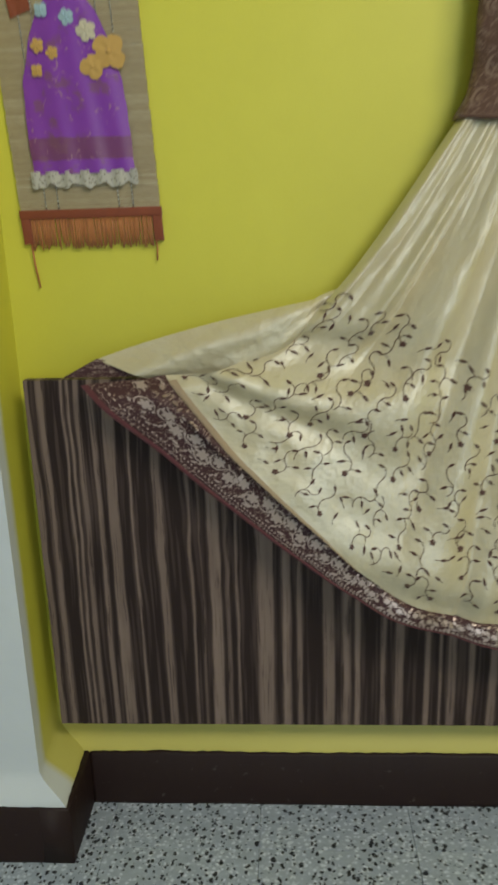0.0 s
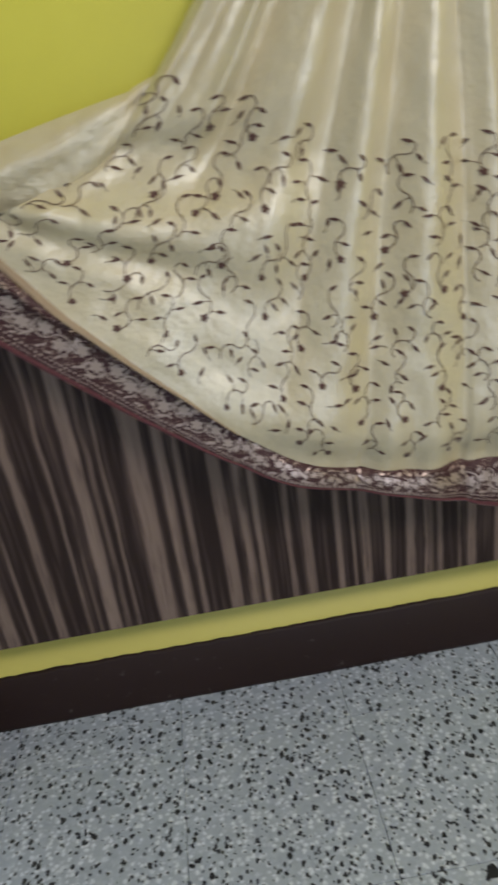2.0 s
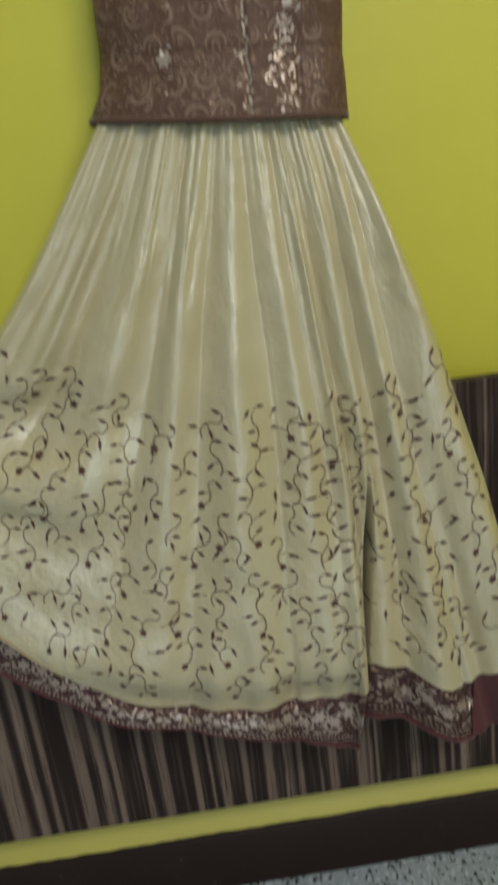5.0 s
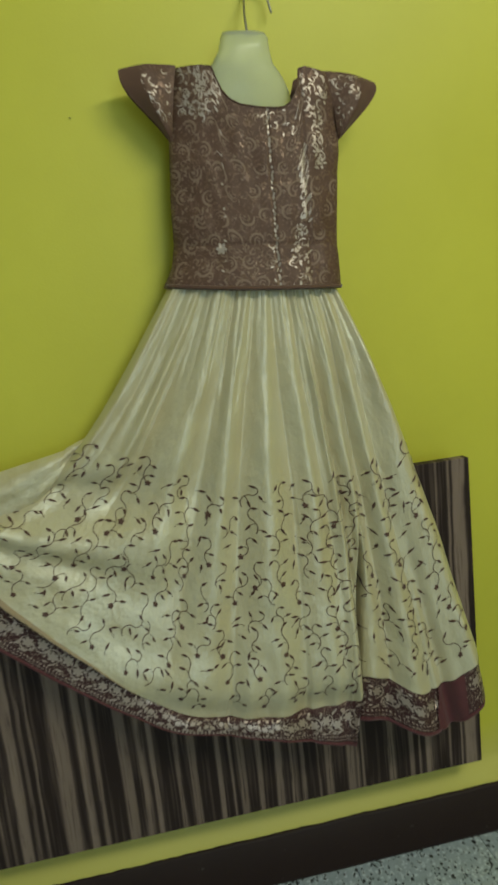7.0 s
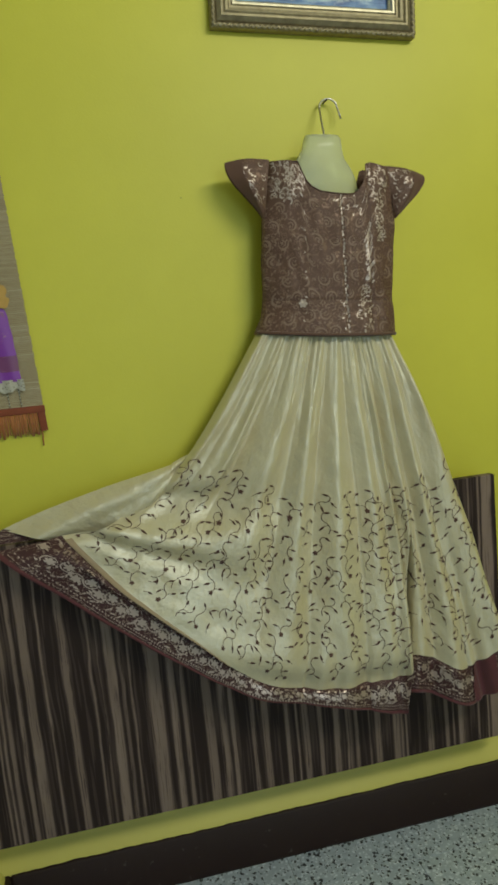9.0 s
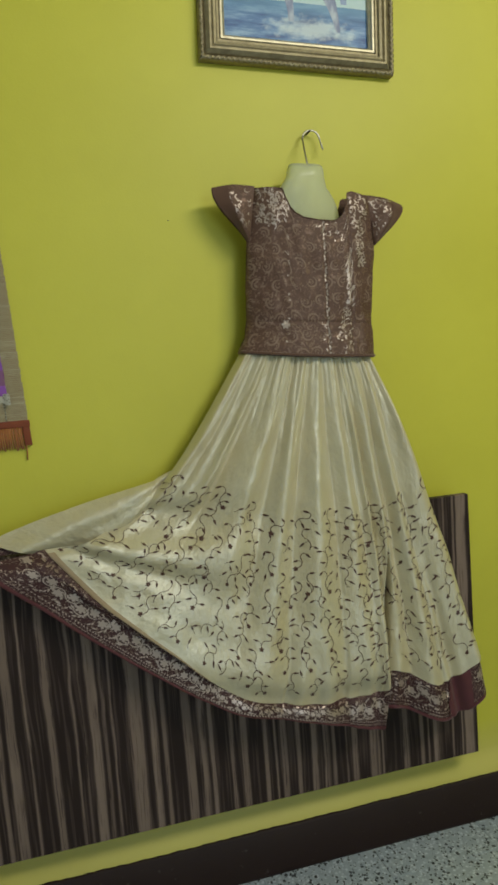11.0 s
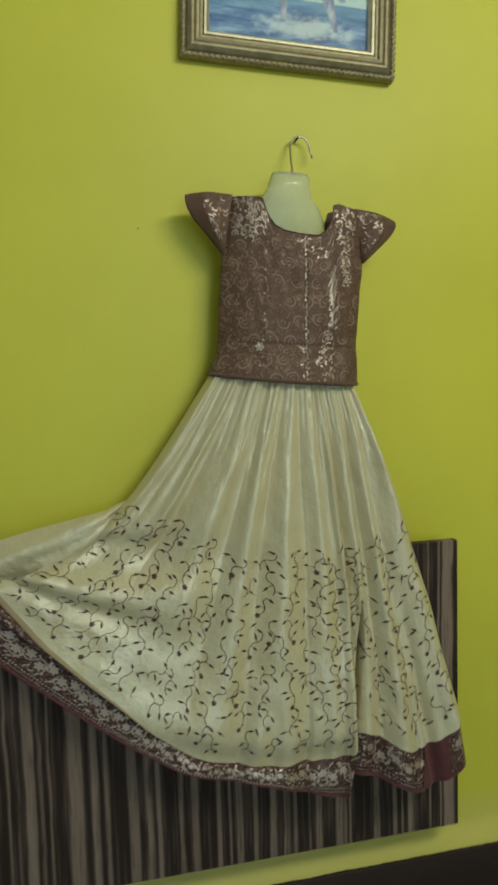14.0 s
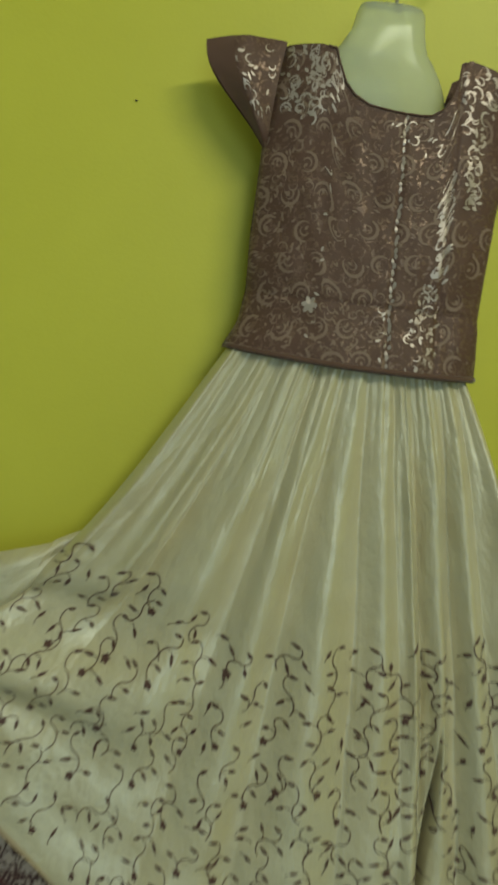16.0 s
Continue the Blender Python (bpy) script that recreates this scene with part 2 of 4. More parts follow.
GILT = gilt("antique_gilt", (0.36, 0.31, 0.20), (0.24, 0.20, 0.125), 0.55)
GILT_LIGHT = gilt("bright_gilt", (0.58, 0.53, 0.40), (0.42, 0.37, 0.26), 0.45)


def part(name, bm, material, parent=None, label="", shade=True):
    """Link a bmesh as one mesh object, under a thing or a part."""
    me = bpy.data.meshes.new(name)
    bmesh.ops.recalc_face_normals(bm, faces=bm.faces)
    bm.to_mesh(me)
    bm.free()
    me.materials.append(material)
    if shade:
        me.polygons.foreach_set("use_smooth", [True] * len(me.polygons))
    ob = new(name, me)
    if parent:
        ob.parent = parent
    if label:
        ob["label"] = label
    return ob


def empty(name, at=(0, 0, 0)):
    ob = new(name)
    ob.empty_display_size = 0.05
    ob.location = at
    return ob


def grid(fn, nu, nv, uvfn=None, bm=None):
    """A sheet of nu x nv faces from fn(u, v), with texture coordinates from uvfn(u, v)."""
    bm = bm or bmesh.new()
    lay = bm.loops.layers.uv.verify()
    vs = [[bm.verts.new(fn(i / nu, j / nv)) for i in range(nu + 1)] for j in range(nv + 1)]
    for j in range(nv):
        for i in range(nu):
            f = bm.faces.new((vs[j][i], vs[j][i + 1], vs[j + 1][i + 1], vs[j + 1][i]))
            if uvfn:
                for lp, (a, b) in zip(f.loops, ((i, j), (i + 1, j), (i + 1, j + 1), (i, j + 1))):
                    lp[lay].uv = uvfn(a / nu, b / nv)
    return bm


def box(bm, lo, hi, bevel=0.0, rot=None):
    m = Matrix.Translation([(a + b) / 2 for a, b in zip(lo, hi)]) @ (rot or Matrix()) @ Matrix.Diagonal([b - a for a, b in zip(lo, hi)] + [1])
    r = bmesh.ops.create_cube(bm, size=1, matrix=m)
    if bevel:
        es = list({e for v in r["verts"] for e in v.link_edges})
        bmesh.ops.bevel(bm, geom=es, offset=bevel, segments=2, affect="EDGES", profile=0.5)
    return bm


def tube(bm, pts, radius, sides=8, cap=True):
    """A round wire along points."""
    pts = [Vector(p) for p in pts]
    rings = []
    for i, p in enumerate(pts):
        d = (pts[min(i + 1, len(pts) - 1)] - pts[max(i - 1, 0)]).normalized()
        a = d.orthogonal().normalized() if i == 0 else (rings[-1][1] - d * rings[-1][1].dot(d)).normalized()
        b = d.cross(a)
        r = radius(i / (len(pts) - 1)) if callable(radius) else radius
        rings.append(([bm.verts.new(p + r * (math.cos(k * math.tau / sides) * a + math.sin(k * math.tau / sides) * b)) for k in range(sides)], a))
    for (r0, _), (r1, _) in zip(rings, rings[1:]):
        for k in range(sides):
            bm.faces.new((r0[k], r0[(k + 1) % sides], r1[(k + 1) % sides], r1[k]))
    if cap:
        bm.faces.new(rings[0][0])
        bm.faces.new(rings[-1][0])
    return bm


def bezier(p, t):
    s = 1 - t
    return tuple(s * s * s * a + 3 * s * s * t * b + 3 * s * t * t * c + t * t * t * d for a, b, c, d in zip(*p))


def catmull(rows, x):
    """A smooth value between evenly spaced rows of numbers; x from 0 to 1."""
    n = len(rows) - 1
    i = min(int(x * n), n - 1)
    t = x * n - i
    at = lambda k: rows[min(max(k, 0), n)]
    a, b, c, d = at(i - 1), at(i), at(i + 1), at(i + 2)
    return [0.5 * (2 * q + (r - p) * t + (2 * p - 5 * q + 4 * r - s) * t * t + (3 * q - p - 3 * r + s) * t ** 3) for p, q, r, s in zip(a, b, c, d)]


def wob(x, y=0.0, z=0.0):
    return noise.noise(Vector((x, y, z)))


# ---- the room ----
LEFT, RIGHT, BACK, HIGH = -1.6, 2.9, -2.6, 2.75
RET, ARRIS = -0.088, 1.128       # return face of the pier, and the plane of its white front


def wall_sheet(name, outline, along, material, label):
    """A wall swept from a plan-and-height outline: outline(v) gives (out, z) and along(u, out) gives x, y."""
    nv = 24
    bm = grid(lambda u, v: (*along(u, outline(v)[0]), outline(v)[1]), 60, nv)
    ob = part(name, bm, material)
    return tagged(ob, label, "wall", kind="structure")


def foot(v):
    """Wall profile: flares out over the skirting, then rises plumb."""
    if v < 0.4:
        s = v / 0.4
        return 0.026 * (1 - smooth(0.0, 1.0, s)) ** 1.2, 0.100 + 0.062 * s
    return 0.0, 0.162 + (HIGH - 0.162) * ((v - 0.4) / 0.6) ** 1.3


main = wall_sheet("wall_north", foot, lambda u, o: (RET - 0.03 + u * (RIGHT - RET + 0.03), WALL - o + 0.0012 * wob(u * 9)), YELLOW, "bright lemon yellow painted plaster wall")
side = wall_sheet("wall_return", foot, lambda u, o: (RET - 0.010 * (1 - u) + 1.9 * o, WALL + 0.01 - u * (WALL + 0.01 - ARRIS + 0.95 * o)), LAPPED, "short yellow painted side of a wall pier, white paint lapping its corner")
front = wall_sheet("wall_pier", foot, lambda u, o: (LEFT + u * (RET - LEFT + 1.9 * o), ARRIS - 0.95 * o), WHITE, "pale bluish white painted wall pier")


def plain_wall(name, lo, hi, material, label):
    return tagged(part(name, box(bmesh.new(), lo, hi), material, shade=False), label, "wall", kind="structure")


plain_wall("wall_north_core", (RET - 0.1, WALL + 0.012, 0), (RIGHT + 0.2, WALL + 0.2, HIGH), YELLOW, "yellow painted masonry wall")
plain_wall("wall_pier_core", (LEFT - 0.2, ARRIS + 0.016, 0), (RET - 0.022, WALL + 0.2, HIGH), WHITE, "white painted masonry pier")
plain_wall("wall_east", (RIGHT, BACK, 0), (RIGHT + 0.2, WALL, HIGH), YELLOW, "plain yellow painted wall")
plain_wall("wall_west", (LEFT - 0.2, BACK, 0), (LEFT, ARRIS, HIGH), WHITE, "plain white painted wall")
plain_wall("wall_south", (LEFT - 0.2, BACK - 0.2, 0), (RIGHT + 0.2, BACK, HIGH), WHITE, "plain white painted wall")
tagged(part("ceiling", box(bmesh.new(), (LEFT - 0.2, BACK - 0.2, HIGH), (RIGHT + 0.2, WALL + 0.2, HIGH + 0.15)), CEIL, shade=False), "plain white painted ceiling", "ceiling", kind="structure")


def skirting(name, p0, p1, out):
    """A painted band with an uneven hand-brushed upper edge, from p0 to p1 in plan; out points into the room."""
    p0, p1, out = Vector(p0), Vector(p1), Vector(out)
    n = max(6, int((p1 - p0).length / 0.006))
    bm = bmesh.new()
    prof = ((-0.05, 0.0), (0.0, 0.0), (0.0, 0.05), (0.0, 1.0), (-0.004, 1.04), (-0.05, 1.04))
    rows = []
    for i in range(n + 1):
        q = p0.lerp(p1, i / n)
        top = 0.1035 + 0.0022 * wob(q.x * 14 + q.y * 9, 3.1) + 0.0014 * wob(q.x * 90 + q.y * 70, 1.7)
        row = []
        for o, h in prof:
            face = 0.0014 * wob(q.x * 7, h * 3)
            row.append(bm.verts.new((q.x + out.x * (o + face), q.y + out.y * (o + face), h * top if h else 0.0)))
        rows.append(row)
    for a, b in zip(rows, rows[1:]):
        for k in range(len(prof) - 1):
            bm.faces.new((a[k], b[k], b[k + 1], a[k + 1]))
    bm.faces.new(rows[0])
    bm.faces.new(rows[-1])
    return tagged(part(name, bm, SKIRTING), "dark brown painted skirting with a rough brushed edge", "skirting", kind="structure")


skirting("baseboard_main", (-0.037, 1.237, 0), (RIGHT, 1.235, 0), (0, -1, 0))
skirting("baseboard_return", (-0.037, 1.25, 0), (-0.035, 1.1, 0), (1, 0, 0))
skirting("baseboard_pier", (LEFT, 1.1, 0), (-0.036, 1.1, 0), (0, -1, 0))

floor = tagged(part("floor", box(bmesh.new(), (LEFT - 0.2, BACK - 0.2, -0.12), (RIGHT + 0.2, WALL + 0.2, -0.003)), GROUT, shade=False),
               "grey terrazzo tile floor with black and white chips", "floor", kind="structure")

# ---- zebra-grained board on the wall ----
XL, XR, ZB, ZT = -0.067, 1.050, 0.198, 0.796
board = empty("wall_board", (0.49, WALL, ZB))
tagged(board, "dark zebra-grained laminate board mounted on the yellow wall", "wooden board")


def board_parts():
    off = Vector((-0.49, -WALL, -ZB))
    mv = lambda p: tuple(Vector(p) + off)
    part("front_panel", box(bmesh.new(), mv((XL, PANEL, ZB)), mv((XR, PANEL + 0.019, ZT)), 0.0012), ZEBRA, board, shade=False)
    for x0, x1 in ((XL + 0.05, XL + 0.07), (XR - 0.07, XR - 0.05)):
        part("side_batten", box(bmesh.new(), mv((x0, PANEL + 0.019, ZB + 0.05)), mv((x1, WALL - 0.001, ZT - 0.05)), 0.001), ZEBRA, board, "dark wooden batten", shade=False)
    part("top_batten", box(bmesh.new(), mv((XL + 0.07, PANEL + 0.019, ZT - 0.07)), mv((XR - 0.07, WALL - 0.001, ZT - 0.05)), 0.001), ZEBRA, board, "dark wooden batten", shade=False)


board_parts()

# ---- the skirt ----
# Pleat lines from waistband to hem: waist, two pulls, end of the cream silk, end of the border (x, z).
SWAG = [
    [0.570, 1.145, 0.420, 0.930, 0.345, 0.800, 0.152, 0.803, 0.030, 0.793],
    [0.606, 1.142, 0.490, 0.925, 0.420, 0.775, 0.240, 0.699, 0.186, 0.656],
    [0.640, 1.139, 0.562, 0.930, 0.494, 0.750, 0.366, 0.586, 0.330, 0.547],
    [0.672, 1.136, 0.615, 0.930, 0.565, 0.700, 0.490, 0.480, 0.470, 0.457],
]
FALL = [
    [0.706, 1.133, 0.678, 0.930, 0.655, 0.700, 0.634, 0.440, 0.638, 0.404],
    [0.742, 1.128, 0.754, 0.930, 0.775, 0.680, 0.772, 0.438, 0.760, 0.364],
    [0.768, 1.126, 0.800, 0.930, 0.826, 0.700, 0.806, 0.478, 0.790, 0.402],
    [0.798, 1.122, 0.842, 0.950, 0.876, 0.700, 0.908, 0.434, 0.920, 0.356],
    [0.828, 1.118, 0.890, 0.980, 0.945, 0.750, 1.004, 0.484, 1.016, 0.404],
]
LINES = SWAG + FALL
# how far each pleat line stands off the waist plane low down
PUFF = [[0.035], [0.062], [0.088], [0.112], [0.118], [0.108], [0.092], [0.112], [0.098]]


def skirt_base(u, v):
    c = catmull(LINES, u)
    x, z = bezier(((c[0], c[1]), (c[2], c[3]), (c[4], c[5]), (c[6], c[7])), min(v, 1.0))
    if v > 1:
        k = v - 1
        x, z = c[6] + (c[8] - c[6]) * k, c[7] + (c[9] - c[7]) * k
    w = min(v, 1.0)
    y = 1.200 - 0.012 * (u - 0.3) - catmull(PUFF, u)[0] * (0.5 * (1 - (1 - w) ** 2.2) + 0.5 * w ** 1.7)
    # gathered tight under the blouse at the waist
    y -= 0.030 * math.sqrt(max(0.0, 1 - (2 * u - 1) ** 2)) * (1 - w) ** 3
    return x, y, z


# valleys between the broad pleats, at the waist and half-way down, and how deep each one is
VALLEYS = ((-0.03, -0.04, 0.8), (0.085, 0.065, 0.55), (0.19, 0.155, 1.15), (0.365, 0.340, 1.0), (0.46, 0.442, 0.95), (0.548, 0.560, 1.0),
           (0.628, 0.632, 0.7), (0.712, 0.702, 0.9), (0.850, 0.806, 1.0), (0.918, 0.880, 0.8), (1.03, 1.03, 0.8))
# finer gathers run out below the waistband
rng_gather = random.Random(14)
GATHERS = [k / 30 + rng_gather.uniform(-0.010, 0.010) for k in range(-1, 32)]


def bulge(s, lean):
    """A pleat's section between two creases: round, leaning to one side."""
    s = s ** (1.0 + lean)
    return (0.5 - 0.5 * math.cos(math.tau * s)) ** 0.68


def between(row, x):
    i = 0
    while i < len(row) - 2 and row[i + 1] <= x:
        i += 1
    return i, min(max((x - row[i]) / (row[i + 1] - row[i]), 0.0), 1.0)


def skirt(u, v):
    x, y, z = skirt_base(u, v)
    w = min(v, 1.15)
    down = smooth(0.0, 0.5, w)
    uu = u + 0.006 * wob(u * 6, w * 3.1, 2.0) * smooth(0.05, 0.4, w)
    row = [a + (b - a) * down for a, b, _ in VALLEYS]
    i, s = between(row, uu)
    deep = VALLEYS[i][2] * (1 - s) + VALLEYS[i + 1][2] * s
    lean = 0.34 * wob(i * 4.3, 1.9)
    # broad pleats: shallow at the waist, full half-way, nearly flat in the pulled-out side and near the hem
    wide = min(1.2, (row[i + 1] - row[i]) / 0.10)
    flat = 1 - 0.88 * (1 - smooth(0.14, 0.42, u)) * smooth(0.42, 0.72, w)
    low = 1 - 0.62 * smooth(0.55, 0.95, w) * (1 - smooth(0.72, 0.80, u))
    tall = (0.008 + 0.016 * smooth(0.02, 0.40, w)) * deep * wide * flat * low
    d = -tall * (bulge(s, lean) - 0.55)
    # a smaller fold or two on each pleat
    d -= 0.0060 * max(0.0, wob(i * 2.3, w * 2.6, 6.0) + 0.15) * flat * smooth(0.05, 0.3, w) * math.sin(math.tau * (2.1 * s + 0.7 * wob(i * 3.3, w * 1.6, 4.0))) * wide
    if w < 0.45:
        j, q = between(GATHERS, u + 0.003 * wob(u * 12, w * 6, 7.0))
        own = 0.25 + 1.7 * abs(wob(j * 3.7, 2.1))
        d -= 0.0038 * own * (bulge(q, 0.3 * wob(j * 2.9, 5.5)) - 0.5) * (1 - smooth(0.04 + 0.10 * own, 0.16 + 0.24 * own, w))
    d += 0.005 * wob(u * 7, w * 4.5, 9.1) * down + 0.0018 * wob(u * 22, w * 12, 2.4) * (0.4 + down)
    # sagging cross folds in the pulled-out side
    sag = (1 - smooth(0.18, 0.52, u)) * smooth(0.42, 0.7, w)
    ph = math.tau * (3.3 * w + 2.2 * u + 0.30 * wob(u * 5, w * 4))
    d += 0.0095 * sag * (math.sin(ph) + 0.4 * math.sin(2 * ph + 0.9))
    # it hangs slack below the pulled edge and bellies out above the border
    slack = 1 - smooth(0.16, 0.42, u)
    top, low = (w - 0.62 + 0.25 * u) / 0.085, (w - 0.90) / 0.11
    d += slack * (0.014 * math.exp(-top * top) - 0.008 * math.exp(-low * low) * (1 - smooth(0.93, 1.0, w)))
    # soft crumples low down
    d += 0.0034 * smooth(0.6, 0.85, w) * wob(u * 16 + 5 * w, w * 15, 3.3)
    # the deep fold between the two front gores
    g = (u - 0.762 + 0.060 * smooth(0.62, 1.0, w)) / (0.005 + 0.010 * smooth(0.60, 0.95, w))
    d += 0.058 * math.exp(-abs(g) ** 3) * smooth(0.60, 0.80, w)
    h = (u - 0.645) / 0.028
    d -= 0.016 * math.exp(-h * h) * smooth(0.6, 0.85, w)
    # the silk rolls over above the border in the middle
    roll = smooth(0.30, 0.42, u) * (1 - smooth(0.62, 0.68, u))
    if v <= 1:
        d += 0.022 * roll * smooth(0.90, 1.0, v) ** 2
    else:
        d += 0.016 * roll * (1 - 0.3 * smooth(1.0, 1.6, v))
    # both outer edges turn back
    d += 0.020 * (1 - smooth(0.0, 0.035, u)) * (1 - 0.8 * smooth(0.6, 1.0, w)) + 0.012 * smooth(0.965, 1.0, u)
    f = (u - 0.905) / 0.012
    d += 0.016 * math.exp(-f * f) * smooth(0.6, 0.95, w)
    return Vector((x, min(y + d, PANEL - 0.003 if z < ZT + 0.01 else 1.245), z))


def skirt_normal(u, v, e=0.002):
    a = skirt(min(u + e, 1), v) - skirt(max(u - e, 0), v)
    b = skirt(u, min(v + e, 1)) - skirt(u, max(v - e, 0))
    n = a.cross(b).normalized()
    return n if n.y < 0 else -n


class Figures:
    """Woven paisleys, blossoms and scrolls lying on a sheet given by fn(u, v)."""

    def __init__(self, fn, sx, sz):
        self.fn, self.sx, self.sz, self.bm = fn, sx, sz, bmesh.new()

    def at(self, u, v):
        u, v = min(max(u, 0.004), 0.996), min(max(v, 0.004), 0.996)
        return self.bm.verts.new(self.fn(u, v) + Vector((0, -0.0006, 0)))

    def crescent(self, u, v, size, ang, turn, fat=0.34):
        """A comma-shaped paisley: a tapering arc."""
        n, outer, inner = 8, [], []
        for i in range(n + 1):
            t = i / n
            th = ang + turn * t * 4.1
            w = size * fat * math.sin(math.pi * (0.12 + 0.86 * t)) * (1 - 0.5 * t)
            r = size * (1 - 0.25 * t)
            outer.append((r + w / 2, th))
            inner.append((r - w / 2, th))
        vo = [self.at(u + r * math.cos(a) / self.sx, v + r * math.sin(a) / self.sz) for r, a in outer]
        vi = [self.at(u + r * math.cos(a) / self.sx, v + r * math.sin(a) / self.sz) for r, a in inner]
        for a, b, c, d in zip(vo, vo[1:], vi[1:], vi):
            self.bm.faces.new((a, b, c, d))

    def petal(self, u, v, ang, length, width):
        c, s = math.cos(ang), math.sin(ang)
        pts = ((0, 0), (0.4, 0.5), (0.85, 0.35), (1, 0), (0.8, -0.35), (0.4, -0.5))
        self.bm.faces.new([self.at(u + (c * p * length - s * q * width) / self.sx, v + (s * p * length + c * q * width) / self.sz) for p, q in pts])

    def blossom(self, u, v, size, n=5):
        for k in range(n):
            self.petal(u, v, k * math.tau / n, size, size * 0.62)


class Stitch:
    """Flat stitched shapes laid on the silk, in metres from a place on it."""

    def __init__(self):
        self.bm = bmesh.new()
        self.taken = {}

    def free(self, a, b, room):
        """Whether no leaf or flower lies within this room."""
        x, _, z = skirt_base(min(max(self.u + a / self.lu, 0), 1), min(max(self.v - b / self.lv, 0), 1))
        i, j = int(x / 0.02), int(z / 0.02)
        near = (p for k in (-1, 0, 1) for m in (-1, 0, 1) for p in self.taken.get((i + k, j + m), ()))
        if any(math.hypot(x - p, z - q) < room for p, q in near):
            return False
        self.taken.setdefault((i, j), []).append((x, z))
        return True

    def spot(self, u, v):
        self.u, self.v = u, v
        e = 0.01
        a = Vector(skirt_base(min(u + e, 1), v)) - Vector(skirt_base(max(u - e, 0), v))
        b = Vector(skirt_base(u, min(v + e, 1))) - Vector(skirt_base(u, v - e))
        self.lu, self.lv = max(a.length, 0.004) / (2 * e), max(b.length, 0.004) / (2 * e)

    def at(self, a, b, lift=0.0011):
        u = min(max(self.u + a / self.lu, 0.004), 0.996)
        v = min(max(self.v - b / self.lv, 0.3), 0.985)
        return self.bm.verts.new(skirt(u, v) + lift * skirt_normal(u, v))

    def leaf(self, a, b, ang, length, width):
        c, s = math.cos(ang), math.sin(ang)
        shape = ((0, 0), (0.3, 0.5), (0.62, 0.42), (1, 0.1), (0.66, -0.32), (0.28, -0.42))
        self.bm.faces.new([self.at(a + c * p * length - s * q * width, b + s * p * length + c * q * width) for p, q in shape])

    def stem(self, pts, width):
        rows = []
        for i, (a, b) in enumerate(pts):
            a0, b0 = pts[max(i - 1, 0)]
            a1, b1 = pts[min(i + 1, len(pts) - 1)]
            k = math.hypot(a1 - a0, b1 - b0) or 1
            na, nb = -(b1 - b0) / k * width / 2, (a1 - a0) / k * width / 2
            rows.append((self.at(a + na, b + nb), self.at(a - na, b - nb)))
        for (p, q), (r, s) in zip(rows, rows[1:]):
            self.bm.faces.new((p, q, s, r))

    def flower(self, a, b, size):
        for k in range(5):
            self.leaf(a, b, k * math.tau / 5 + 0.4, size * 0.62, size * 0.5)


st = Stitch()
lehenga = empty("lehenga_skirt", (0, 0, 0))
tagged(lehenga, "cream silk pleated skirt with maroon brocade border, spread sideways", "skirt")
part("front_layer", grid(lambda u, v: skirt(u, v), 340, 110, lambda u, v: (u * 0.9, v * 0.72)), SATIN, lehenga)
part("border", grid(lambda u, v: skirt(u, 1 + 0.93 * v) + Vector((0, 0.001, 0)), 340, 10, lambda u, v: (u * 1.3, v * 0.062)), BORDER, lehenga, "maroon brocade border with silver flowers")


def hem():
    bm = bmesh.new()
    pts = [skirt(i / 260, 1.96) for i in range(261)]
    return grid(lambda u, v: skirt(u, 1.92 + 0.09 * v) + Vector((0, -0.0015 * math.sin(math.pi * v), 0)), 260, 3, bm=bm)


part("hem_piping", hem(), MAROON, lehenga, "plain maroon hem edge")


def turned_border(u0, u1, slant):
    def fn(u, v):
        at = u0 + (u1 - u0) * u - slant * v * (1 - 0.6 * u)
        return skirt(at, 1.0 + 0.92 * v) + Vector((0, -0.0022, 0))
    return grid(fn, 14, 10)


for u0, u1, slant in ((0.667, 0.690, 0.0), (0.893, 0.940, 0.020)):
    part("border_reverse", turned_border(u0, u1, slant), MAROON, lehenga, "plain maroon side of the folded border")


TAN = cloth("tan_facing_cloth", (0.40, 0.30, 0.19), (0.33, 0.24, 0.15))
part("border_facing", grid(lambda u, v: skirt(0.012 + 0.30 * u, 1.004 - 0.026 * (1 - 0.8 * u) * (1 - v)) + Vector((0, -0.0026 - 0.001 * math.sin(math.pi * v), 0)), 90, 4), TAN, lehenga, "narrow tan facing above the border")


